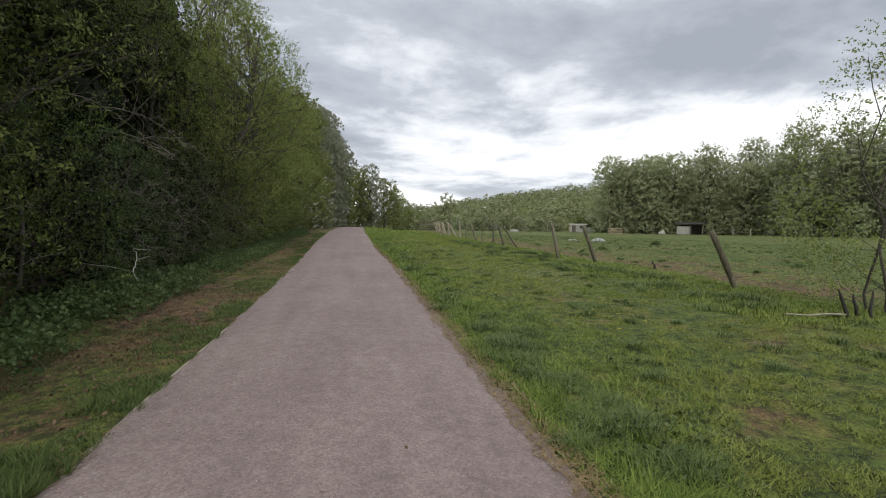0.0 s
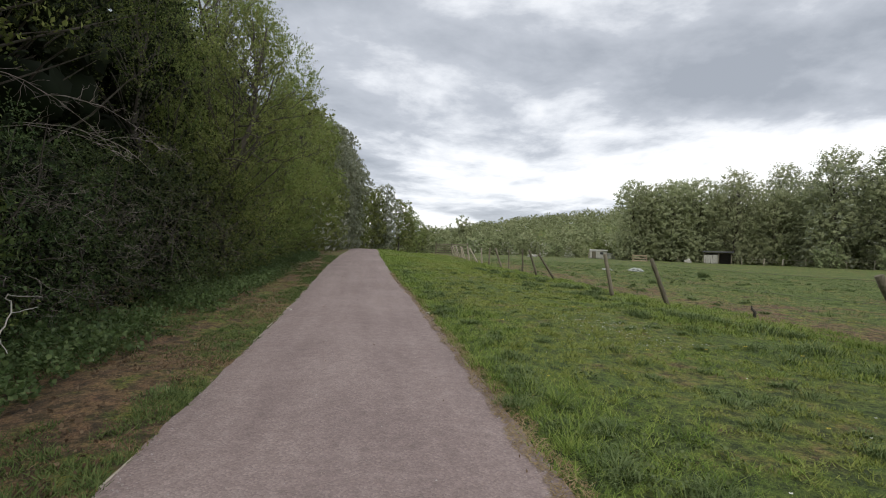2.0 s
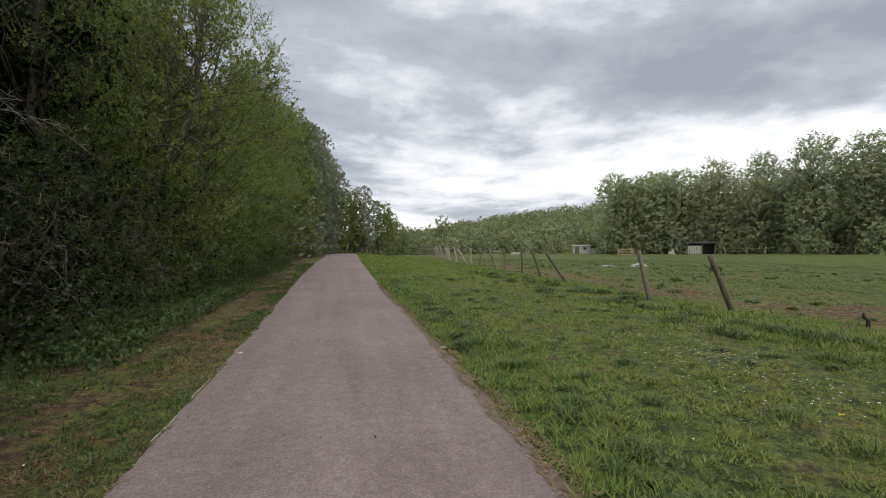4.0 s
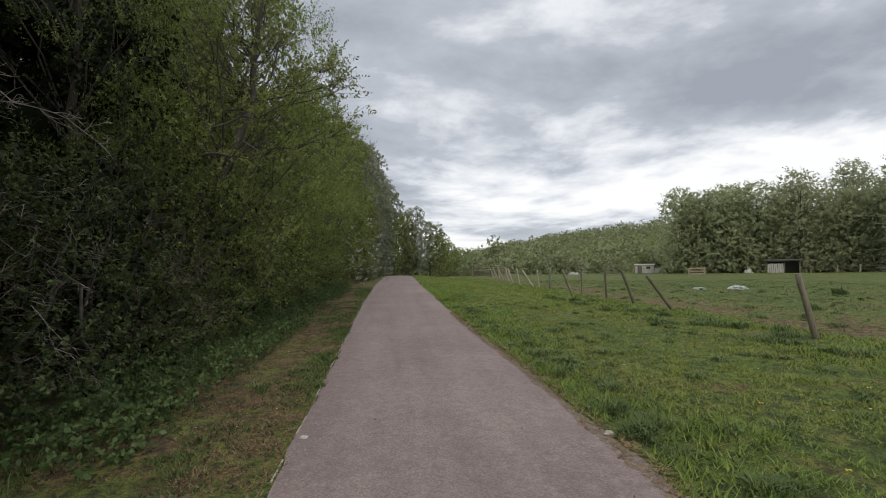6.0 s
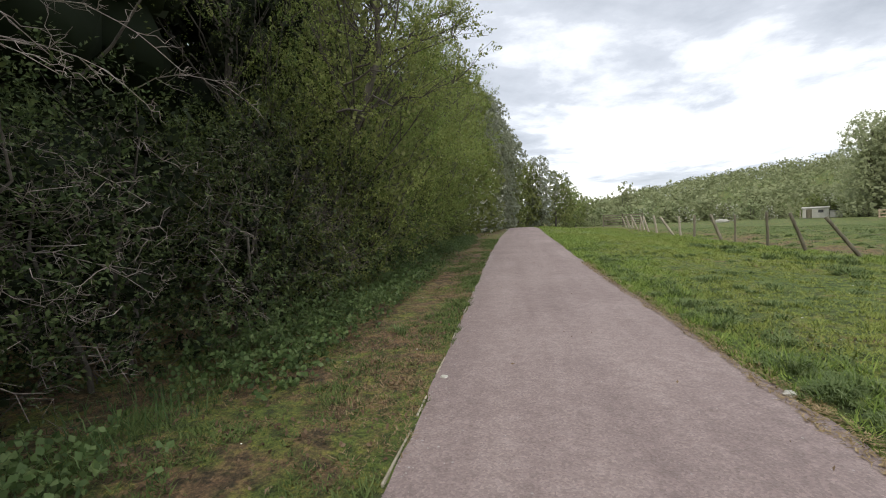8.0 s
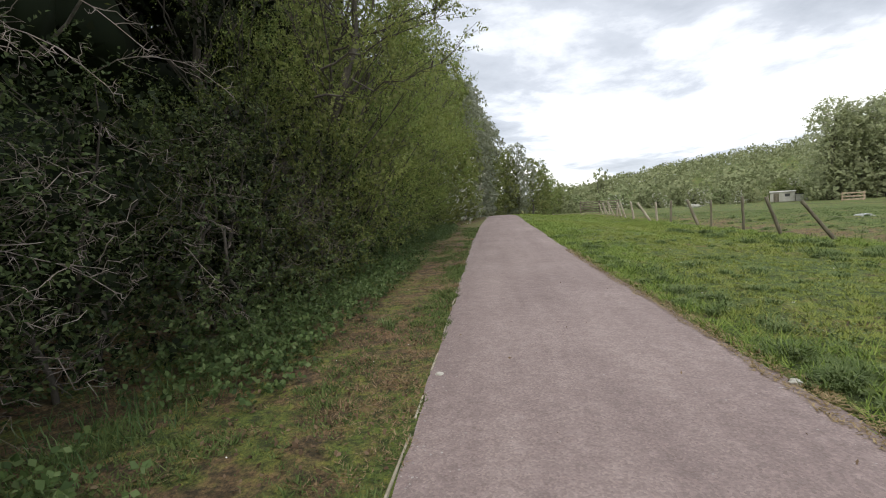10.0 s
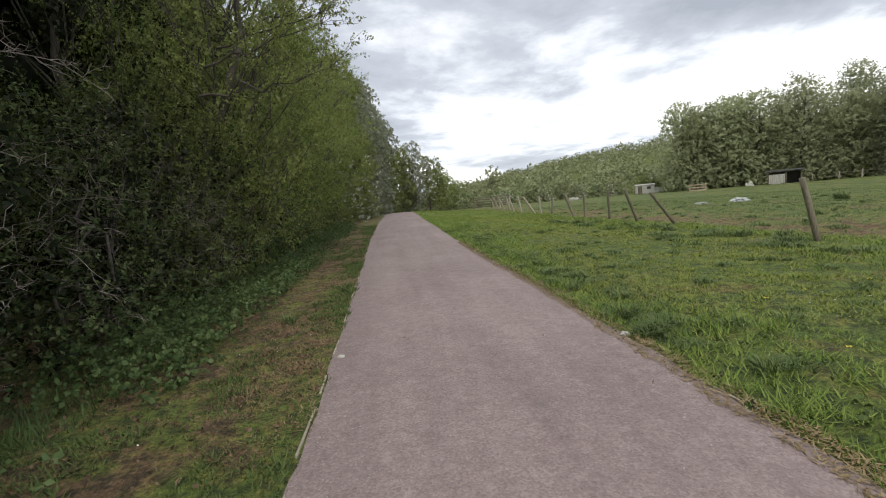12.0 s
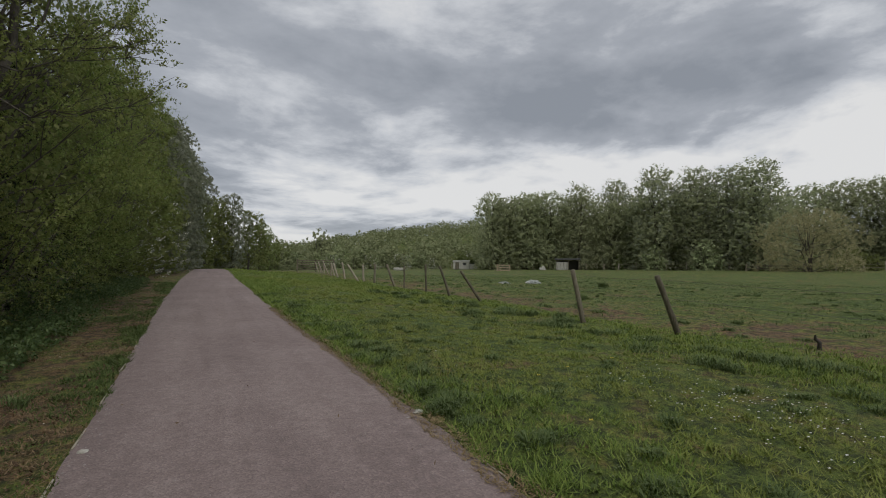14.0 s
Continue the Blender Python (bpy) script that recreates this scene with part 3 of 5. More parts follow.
    if dead:
        tw = Tubes()
        for _ in range(dead):
            ang = rng.random() * 2 * math.pi
            r0 = spread * rng.uniform(0.35, 0.8)
            a = np.array((math.cos(ang) * r0, math.sin(ang) * r0, rng.uniform(0.15, 0.75 if dead > 100 else 0.5) * min(height, 3.6)))
            d = unit(np.array((math.cos(ang) * 0.9, math.sin(ang) * 0.9, 0)) + rng.normal(0, 0.55, 3) + (0, 0, -0.12))
            ln = rng.uniform(0.2, 0.65)
            line = crooked(rng, a, a + d * ln, 6, 0.045)
            r = rng.uniform(0.002, 0.005)
            tw.add(line, np.linspace(r, r * 0.35, 6), 3)
            for _ in range(4):
                b = line[rng.integers(1, 5)]
                d2 = unit(d + rng.normal(0, 0.7, 3))
                tw.add(crooked(rng, b, b + d2 * ln * rng.uniform(0.2, 0.5), 4, 0.02), np.linspace(r * 0.55, r * 0.2, 4), 3)
        tagged(tw.part("dead_wood", M_TWIG, ob, "bare grey-brown dead twigs"), kind="stuff")
    return tagged(ob, label, category)


class Stand:
    """Plants a kind of tree again and again; the first planting uses the thing itself."""

    def __init__(self, ob, group):
        self.ob, self.used = ob, False
        tagged(ob, group=group)

    def plant(self, x, y, turn=0.0, scale=(1, 1, 1), sink=0.0, lean=(0, 0), label=""):
        m = pose(x, y, zat(x, y) - sink, lean[0], lean[1], turn)
        if not self.used:
            self.used = True
            self.ob.matrix_basis = m
            ob = self.ob
        else:
            ob = copy_thing(self.ob, m @ Matrix.Diagonal((*scale, 1)))
        if label:
            tagged(ob, label)
        return ob


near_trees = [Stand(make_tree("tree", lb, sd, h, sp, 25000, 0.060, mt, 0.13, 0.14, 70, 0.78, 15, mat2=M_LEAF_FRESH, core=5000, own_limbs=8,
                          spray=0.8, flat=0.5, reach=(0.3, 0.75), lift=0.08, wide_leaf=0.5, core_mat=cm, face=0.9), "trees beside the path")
              for lb, sd, h, sp, mt, cm in (
    ("dense hawthorn tree in dark green spring leaf", 11, 8.2, 3.0, M_LEAF, None),
    ("tall dense hedgerow tree in green spring leaf", 12, 9.6, 2.9, M_LEAF, None),
    ("yellow-green field maple leaning over the verge", 13, 8.8, 3.1, M_LEAF_FRESH, M_LEAF_MID))]
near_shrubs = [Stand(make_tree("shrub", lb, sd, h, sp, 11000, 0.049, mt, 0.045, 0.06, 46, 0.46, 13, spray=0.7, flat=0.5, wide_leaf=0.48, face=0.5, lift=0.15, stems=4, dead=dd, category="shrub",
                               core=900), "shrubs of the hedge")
               for lb, sd, h, sp, mt, dd in (
    ("tangled blackthorn shrub with dead lower twigs", 21, 3.4, 1.75, M_LEAF, 60),
    ("leafy hawthorn shrub with twiggy foot", 22, 3.9, 1.7, M_LEAF, 26),
    ("bright yellow-green shrub in young leaf", 24, 3.8, 1.75, M_LEAF_FRESH, 20))]
# thicket in the hollow, its leaf colour darkened for the shade there
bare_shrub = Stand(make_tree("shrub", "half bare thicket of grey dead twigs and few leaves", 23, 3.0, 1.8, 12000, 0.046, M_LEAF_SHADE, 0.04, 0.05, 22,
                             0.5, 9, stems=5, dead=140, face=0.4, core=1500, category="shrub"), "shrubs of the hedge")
# back trees carry the wood's shade in their leaf colour
back_trees = Stand(make_tree("tree", "tree deep in the wood, its leaves coloured as shaded", 31, 10.5, 3.6, 2200, 0.32, M_LEAF_DEEP_SHADE, 0.15, 0.03, 40, 1.4, 7, mass=0.66),
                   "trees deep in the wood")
mid_trees = [Stand(make_tree("tree", lb, sd, h, sp, n, sz, mt, 0.15, 0.05, 44, lo, 8, sl, blossom=bl, own_limbs=5, full=True, reach=(0.15, 0.45), spray=0.4, inner=0.6, wide_leaf=0.7, face=1.0), "trees farther along the path")
             for lb, sd, h, sp, n, sz, mt, sl, lo, bl in (
    ("green hedgerow tree in fresh leaf", 41, 9.0, 3.3, 6500, 0.26, M_LEAF_MID, 1.0, 1.1, 0),
    ("slender pale poplar with silvery young leaves", 42, 12.0, 2.9, 12000, 0.22, M_LEAF_PALE, 1.4, 1.0, 0),
    ("hawthorn in creamy white blossom", 43, 4.6, 2.3, 6500, 0.11, M_LEAF_FRESH, 1.0, 0.9, 2800))]

rnd = random.Random(5)
# wood edge close to the walk
for i, (x, y, kind, s) in enumerate([
        (-5.7, 0.4, 0, 1.02), (-5.4, 2.9, 0, .95), (-6.3, 4.7, 1, .98), 
        (-6.6, 16.3, 1, 0.85), (-5.6, 17.8, 2, 1.02), (-5.6, 20.6, 2, 1.05), (-5.7, 23.8, 2, 1.1), (-5.7, 27.4, 2, 1.15),
        (-6.0, 31.2, 2, 1.08), (-6.1, 35.0, 2, 1.15)]):
    near_trees[kind].plant(x, y, rnd.uniform(0, 360), (s, s, s * rnd.uniform(0.95, 1.06) * (1.3 if 15 < y < 25 else 1.0)), lean=(rnd.uniform(-2, 2), rnd.uniform(3, 7)))
high = make_tree("tree", "high-crowned tree arching over a dark hollow", 14, 10.0, 4.2, 30000, 0.054, M_LEAF, 0.16, 0.50, 70, 0.95, 13, core=3600,
                 own_limbs=8, spray=0.7, flat=0.5, reach=(0.3, 0.75), face=0.6, full=True)
arch = Stand(high, "trees beside the path")
arch.plant(-7.9, 8.4, 30, lean=(0, 4))
arch.plant(-8.0, 12.4, 200, (0.95, 0.95, 0.98), lean=(0, 5))
y = 1.0
i = 4
while y < 37:
    x = -5.35 + rnd.uniform(-0.2, 0.2) - 0.012 * max(y - 12, 0)
    s = rnd.uniform(0.88, 1.1)
    hollow = 7.2 < y < 13.4
    st = bare_shrub if hollow or i == 14 else near_shrubs[2 if y > 15 and i % 4 else i % 2]
    st.plant(x, y, rnd.uniform(0, 360), (s, s, s * (0.92 if hollow else rnd.uniform(0.9, 1.1))))
    y += rnd.uniform(1.5, 2.0)
    i += 1
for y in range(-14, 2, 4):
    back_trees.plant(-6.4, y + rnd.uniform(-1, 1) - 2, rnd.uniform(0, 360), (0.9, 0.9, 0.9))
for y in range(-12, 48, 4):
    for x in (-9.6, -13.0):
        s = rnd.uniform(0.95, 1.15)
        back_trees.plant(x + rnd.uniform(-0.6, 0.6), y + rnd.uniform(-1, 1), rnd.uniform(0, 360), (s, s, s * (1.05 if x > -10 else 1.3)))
# farther along
for x, y, kind, s in [(-5.3, 35.0, 2, 0.95), (-6.4, 38.5, 0, 1.15), (-5.0, 41.0, 2, 1.2), (-6.4, 42.0, 0, 1.25), (-5.4, 44.5, 1, 1.0), (-4.5, 45.0, 2, 1.0), (-6.4, 49.0, 0, 1.3),
                      (-4.9, 51.5, 1, 1.1), (-4.7, 56.0, 1, 1.15), (-4.3, 60.5, 1, 1.2), (-3.8, 65.0, 1, 1.2), (-4.0, 69.0, 0, 1.2), (-5.0, 58.5, 0, .7),
                      (-4.4, 63.0, 2, 1.1), (-3.6, 66.5, 0, .62), (-3.2, 73.0, 1, 1.0), (3.0, 92.0, 1, 1.02), (6.0, 98.0, 0, 1.15), (8.8, 106.0, 0, 1.0),
                      (12.0, 118.0, 0, .85), (-1.0, 90.0, 0, 1.3), (0.5, 96.0, 0, 1.2), (-6.0, 94.0, 0, 1.3), (-12.0, 90.0, 0, 1.3), (-10.0, 60.0, 0, 1.3),
                      (-10.0, 70.0, 0, 1.3), (-9.0, 78.0, 0, 1.3), (16.0, 126.0, 0, .75), (-8.2, 45.0, 0, 1.45), (-8.0, 51.0, 0, 1.45), (-7.6, 57.0, 0, 1.4), (-7.2, 63.0, 0, 1.4)]:
    mid_trees[kind].plant(x, y, rnd.uniform(0, 360), (s, s, s * rnd.uniform(0.95, 1.05)), lean=(0, rnd.uniform(0, 3)))

# limb that reaches out over the verge, thinly leaved
rng = np.random.default_rng(77)
over = new("overhanging_branch")
tagged(over, "long thin branch with sparse young leaves over the verge", "branch")
S, D, L = [], [], []
for a, b, n in (((-4.6, 15.4, 3.6), (-2.25, 14.2, 3.6), 26), ((-4.6, 15.8, 4.2), (-2.4, 15.0, 4.55), 26), ((-4.6, 16.6, 4.8), (-2.55, 16.2, 5.2), 26),
                ((-4.4, 17.6, 5.2), (-2.7, 17.3, 6.0), 22), ((-4.6, 19.5, 4.8), (-2.8, 19.0, 5.6), 14)):
    tb = Tubes()
    line = crooked(rng, a, b, 9, 0.07)
    tb.add(line, np.linspace(0.022, 0.004, 9), 5)
    d0 = unit(np.array(b) - np.array(a))
    for _ in range(n):
        p = line[rng.integers(2, 9)]
        d = unit(d0 + rng.normal(0, 0.5, 3) + (0, 0, 0.35))
        ln = rng.uniform(0.3, 0.75)
        tw = crooked(rng, p, p + d * ln, 4, 0.02)
        tb.add(tw, np.linspace(0.006, 0.002, 4), 3)
        for q in tw[1:]:
            S.append(q), D.append(unit(d + rng.normal(0, 0.4, 3))), L.append(0.14)
    tb.part("limb", M_BARK, over)
v, f = leaf_quads(rng, np.array(S), np.array(D), np.array(L), 8, 0.055)
mesh_part("foliage", v, f, M_LEAF_FRESH, over)

# a pale dead branch fallen out of the hedge foot
rng = np.random.default_rng(31)
fallen = new("dead_branch")
tagged(fallen, "pale forked dead branch sticking out of the hedge foot", "branch")
tb = Tubes()
for a, b, r in (((-4.35, 6.3, 0.62), (-3.70, 6.25, 0.5), 0.004), ((-3.70, 6.25, 0.5), (-3.70, 6.38, 0.67), 0.007), ((-3.70, 6.38, 0.67), (-3.74, 6.40, 0.83), 0.006),
                ((-3.70, 6.38, 0.67), (-3.60, 6.55, 0.70), 0.004), ((-3.74, 6.40, 0.82), (-3.6, 6.6, 0.78), 0.004), ((-3.70, 6.25, 0.5), (-3.60, 6.2, 0.36), 0.004)):
    tb.add(crooked(rng, a, b, 5, 0.012), np.linspace(r, r * 0.75, 5), 5)
tb.part("branchwork", M_TWIG_PALE, fallen)

# bare boughs arching out of the dark hollow, each drooping to a twiggy end


def bough(x, y, z, run, rise, droop, turn, seed):
    rng = np.random.default_rng(seed)
    a = math.radians(turn)
    way = np.array((math.cos(a), math.sin(a), 0))
    u = np.linspace(0, 1, 12)[:, None]
    p = way * run * u + np.array((0, 0, 1.0)) * (rise * u - droop * u ** 2.2)
    p[1:] += np.cumsum(rng.normal(0, 0.014, (11, 3)), 0)
    t = Tubes()
    t.add(p, np.linspace(0.009, 0.003, 12), 5)
    for k in range(3, 12):
        for _ in range(1 + k % 2):
            d = unit(way * 0.7 + rng.normal(0, 0.55, 3) + (0, 0, -0.2))
            ln = rng.uniform(0.15, 0.55) * (1.2 - k / 16)
            q = crooked(rng, p[k], p[k] + d * ln, 5, 0.02)
            t.add(q, np.linspace(0.005, 0.002, 5), 4)
            for _ in range(2):
                b = q[rng.integers(1, 4)]
                t.add(crooked(rng, b, b + unit(d + rng.normal(0, 0.7, 3)) * ln * 0.45, 3, 0.01), np.linspace(0.003, 0.0015, 3), 3)
    ob = t.part("dead_bough", M_TWIG_GREY, None)
    ob.matrix_basis = pose(x, y, z)
    return tagged(ob, "grey leafless bough arching out of the thicket", "branch", "dead boughs of the thicket")


for x, y, z, run, rise, droop, turn in [(-6.6, 9.2, 2.6, 2.3, 0.9, 1.1, 20), (-6.6, 9.8, 2.1, 2.2, 0.7, 1.1, 30), (-6.7, 10.4, 3.0, 2.2, 0.8, 1.3, 10), (-6.4, 8.6, 1.8, 2.0, 0.6, 0.9, 15),
                                        (-6.6, 11.2, 3.7, 2.0, 0.5, 1.3, 0), (-6.5, 11.8, 2.4, 1.9, 0.6, 1.0, -20), (-6.5, 9.0, 3.6, 2.1, 0.6, 1.4, 40), (-6.4, 12.6, 3.2, 2.0, 0.8, 1.2, -10),
                                        (-6.3, 10.2, 1.3, 1.9, 0.5, 0.8, 10)]:
    bough(x, y, zat(x, y) + z, run, rise, droop, turn, int(x * -37 + y * 91 + z * 13))

# the sapling on the field side of the fence
sap = make_tree("small_tree", "thin hawthorn sapling with sparse leaves by the fence", 51, 4.4, 1.6, 7000, 0.05, M_LEAF_FRESH, 0.026, 0.12, 30, 0.40, 7,
                stems=2, lift=0.15, inner=0.3)
sap.matrix_basis = pose(7.45, 4.9, zat(7.45, 4.9), 0, -3, 40)

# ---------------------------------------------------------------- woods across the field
# far wood: haze comes from the pale leaf colour
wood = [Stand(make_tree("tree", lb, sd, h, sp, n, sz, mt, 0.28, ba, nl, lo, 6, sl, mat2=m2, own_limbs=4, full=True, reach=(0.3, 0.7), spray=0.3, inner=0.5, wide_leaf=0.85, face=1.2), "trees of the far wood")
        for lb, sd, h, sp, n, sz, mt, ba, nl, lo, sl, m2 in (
    ("tall broad woodland tree, distance haze put into its leaf colour", 61, 16.0, 4.9, 15000, 0.30, M_LEAF_WOOD_HAZED, 0.02, 56, 2.3, 1.0, None),
    ("tall poplar with silvery upper leaves", 62, 19.0, 4.2, 15000, 0.30, M_LEAF_WOOD_HAZED, 0.02, 50, 2.2, 1.2, M_LEAF_PALE),
    ("rounded woodland tree in green leaf paled for haze", 63, 17.5, 5.4, 15000, 0.30, M_LEAF_WOOD_HAZED, 0.02, 56, 2.7, 0.9, None))]
willow = Stand(make_tree("shrub", "big domed brownish willow bush at the field edge", 64, 8.6, 7.2, 16000, 0.20, M_LEAF_WILLOW, 0.18, 0.02, 44, 1.8, 6, 0.6,
                         stems=5, category="shrub", full=True, reach=(0.2, 0.5), spray=0.5, inner=0.75, wide_leaf=0.8, face=1.2), "willow bushes")
far_shrub = [Stand(make_tree("shrub", lb, sd, 4.2, 2.5, 1500, 0.32, mt, 0.08, 0.02, 18, 1.1, 6, stems=3, category="shrub", blossom=bl, inner=0.6, wide_leaf=0.8, face=1.0), "bushes across the field")
             for lb, sd, mt, bl in (("dark low bush along the far fence", 65, M_LEAF_MID, 0), ("light green bush across the field", 66, M_LEAF_HILL_HAZED, 0),
                                    ("bush dusted with white blossom across the field", 67, M_LEAF_HILL_HAZED, 700))]
for x, y, k, s in [(54.7, 91.6, 0, .82), (57.6, 90.0, 0, .92), (60.5, 87.4, 0, .99), (64.5, 85.0, 0, 1.0), (69.5, 80.9, 2, 1.05), (72.5, 84.0, 0, 1.0), (79.7, 80.3, 1, .86),
                   (75.0, 77.0, 0, .85), (77.5, 68.4, 1, 1.02), (81.5, 62.6, 1, 1.0), (83.6, 57.4, 1, .97), (84.2, 53.0, 1, .98), (79.0, 73.0, 0, .9), (88.0, 66.0, 0, 1.0),
                   (107.0, 61.0, 0, .92), (112.0, 58.0, 0, 1.1), (115.0, 53.0, 0, 1.12), (118.0, 48.0, 0, 1.1), (117.0, 42.0, 0, 1.1), (114.0, 36.0, 0, 1.1), (112.0, 28.0, 0, 1.1),
                   (110.0, 18.0, 0, 1.1), (108.0, 6.0, 0, 1.1), (106.0, -6.0, 0, 1.1), (102.0, -18.0, 0, 1.1), (66.0, 92.0, 0, 1.0), (61.0, 97.0, 0, .9), (90.0, 58.0, 0, .9),
                   (92.0, 74.0, 0, 1.0), (85.0, 80.0, 2, .95)]:
    wood[k].plant(x, y, rnd.uniform(0, 360), (s * 1.18, s * 1.18, s * rnd.uniform(0.97, 1.03)))
willow.plant(77.5, 42.5, 20)
far_shrub[1].plant(73.5, 65.5, 120, (1.9, 1.9, 1.95), label="light green rounded bush before the tall poplars")
far_shrub[1].plant(76.3, 57.4, 10, (1.05, 1.05, 1.15))
far_shrub[2].plant(56.0, 103.5, 0, (1.4, 1.4, 1.9))
far_shrub[2].plant(47.0, 106.2, 60, (0.7, 0.7, 0.6))
far_shrub[1].plant(27.0, 134.0, 60, (1.8, 1.8, 2.3))
line = [(50.0, 101.0), (58.0, 87.0), (68.0, 77.0), (75.0, 67.5), (80.0, 56.0), (86.0, 47.0), (92.0, 35.0), (98.0, 20.0), (100, 0)]
for (ax, ay), (bx, by) in zip(line, line[1:]):
    n = int(math.hypot(bx - ax, by - ay) / 3.2)
    for i in range(n):
        t = (i + rnd.random() * 0.6) / n
        s = rnd.uniform(0.7, 1.05)
        far_shrub[0].plant(ax + (bx - ax) * t + 3.0, ay + (by - ay) * t + 2.6, rnd.uniform(0, 360), (s, s, s * rnd.uniform(0.6, 1.0)))
for i in range(34):
    t = i / 33
    s = rnd.uniform(0.7, 1.25)
    far_shrub[2 if i % 6 == 4 else 1].plant(14 + 40 * t + rnd.uniform(-2, 2), 112 + rnd.uniform(-4, 22), rnd.uniform(0, 360), (s * 1.15, s * 1.15, s * rnd.uniform(0.75, 1.05)))

# the wooded hill beyond
rng = np.random.default_rng(90)
lob = []
while len(lob) < 1500:
    x, y = rng.uniform(4, 300), 118 + 240 * rng.random() ** 1.2
    if math.hypot(x - 60, y - 80) < 22 or rng.random() > 0.15 + sstep(10, 60, x):
        continue
    r = rng.uniform(2.2, 4.6)
    lob.append((x, y, float(land(x, y, False)) + r * 0.75, r))
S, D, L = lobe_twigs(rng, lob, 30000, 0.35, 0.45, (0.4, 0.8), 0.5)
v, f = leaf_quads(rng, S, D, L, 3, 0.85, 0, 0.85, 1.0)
hill = mesh_part("hill_woodland", v, f, M_LEAF_HILL_HAZED)
tagged(hill, "wooded hillside in light green spring leaf, paled for haze", "woodland", kind="stuff")

# ---------------------------------------------------------------- fences
POSTS = [(7.21, 7.35, -0.42, 1.18, 0.062), (7.20, 12.98, -0.36, 1.22, 0.058), (7.00, 15.42, -0.20, 1.30, 0.060), (7.28, 20.60, -0.66, 1.08, 0.050),
         (7.55, 23.40, -0.33, 1.22, 0.052), (7.76, 26.05, -0.03, 1.28, 0.050), (7.86, 28.9, 0.0, 1.15, 0.042), (7.75, 29.95, -0.36, 1.2, 0.052),
         (8.06, 34.1, 0.02, 1.15, 0.050), (8.14, 36.5, -0.06, 1.15, 0.05), (8.03, 37.4, -0.62, 1.15, 0.055), (8.42, 42.1, -0.16, 1.25, 0.055),
         (8.8, 45.6, -0.30, 1.25, 0.055), (9.1, 48.0, -0.24, 1.2, 0.055), (9.4, 50.5, 0.05, 1.15, 0.05), (9.9, 53.6, -0.42, 1.3, 0.055), (10.0, 55.5, -0.12, 1.2, 0.05),
         (10.3, 57.6, -0.45, 1.2, 0.055), (10.6, 60.0, -0.2, 1.25, 0.05), (10.9, 62.5, -0.35, 1.2, 0.05)]
fence = new("field_fence")
fence.location = (7.2, 7.4, zat(7.2, 7.4))
tagged(fence, "old leaning wooden post fence with slack wire", "fence")
inv = Matrix.Translation(fence.location).inverted()


def post_mesh(rng, foot, top, r, mat=None):
    line = crooked(rng, foot, top, 8, 0.005)
    t = Tubes()
    t.add(line, r * (1 + rng.normal(0, 0.05, 8)) * np.linspace(1.08, 0.94, 8), 11)
    v, f = t.v[0], t.f[0]
    cap = np.array([line[-1] + (line[-1] - line[-2]) * 0.04])
    n = len(v)
    last = np.arange(n - 11, n)
    tri = np.stack([last, np.roll(last, -1), np.full(11, n), np.full(11, n)], -1)
    me = bpy.data.meshes.new("post")
    me.from_pydata(np.concatenate([v, cap]).tolist(), [], [list(q) for q in f.tolist()] + [q[:3] for q in tri.tolist()])
    for p in me.polygons:
        p.use_smooth = p.index < len(f)
    me.materials.append(mat or M_POST)
    return me


rng = np.random.default_rng(33)
tops = []
for x, y, lean, h, r in POSTS:
    z = zat(x, y)
    right = np.array((0.90, -0.42, 0.0))
    top = np.array((x, y, z + h)) + right * lean * h
    foot = np.array((x, y, z)) - (top - np.array((x, y, z))) * 0.22
    ob = new("post", post_mesh(rng, foot - np.array(fence.location), top - np.array(fence.location), r * (1.3 if y > 29.5 else 1.0), M_BOARD if y > 36 else M_POST))
    ob.parent = fence
    tops.append((np.array((x, y, z)), top))
for lev in (0.93, 0.62, 0.33):
    w = Tubes()
    pts = []
    prev = None
    for a, b in tops:
        p = a + (b - a) * lev + np.array((0.055, -0.01, 0))
        if prev is not None:
            for q in np.linspace(0, 1, 7)[:-1]:
                sag = 0.05 * math.sin(q * math.pi)
                pts.append(prev * (1 - q) + p * q - np.array((0, 0, sag)))
        prev = p
    pts.append(prev)
    w.add(np.array(pts) - np.array(fence.location), np.full(len(pts), 0.0024), 4)
    w.part("wire", M_WIRE, fence, "slack rusty wire")

far_fence = new("far_fence")
far_fence.location = (62, 80, zat(62, 80))
tagged(far_fence, "grey wooden post fence along the far field edge", "fence")
post_data = [post_mesh(rng, np.array((0, 0, -0.2)), np.array((rng.normal(0, 0.06), rng.normal(0, 0.06), rng.uniform(1.15, 1.45))), 0.10, M_BOARD) for _ in range(4)]
ends = []
for (ax, ay), (bx, by) in zip(line, line[1:]):
    ln = math.hypot(bx - ax, by - ay)
    n = int(ln / 2.9)
    for i in range(n):
        t = (i + rnd.uniform(-0.15, 0.15)) / n
        x, y = ax + (bx - ax) * t, ay + (by - ay) * t
        ob = new("post", post_data[rnd.randrange(4)])
        ob.parent = far_fence
        ob.location = (x - 62, y - 80, zat(x, y) - far_fence.location[2])
        ob.rotation_euler = (0, 0, rnd.uniform(0, 6))
        ends.append((x, y, zat(x, y)))
for lev in (0.55, 1.05):
    t = Tubes()
    t.add(np.array(ends) + np.array((0, 0, lev)) - np.array(far_fence.location), np.full(len(ends), 0.02), 4)
    t.part("rail", M_BOARD, far_fence, "thin grey rail")

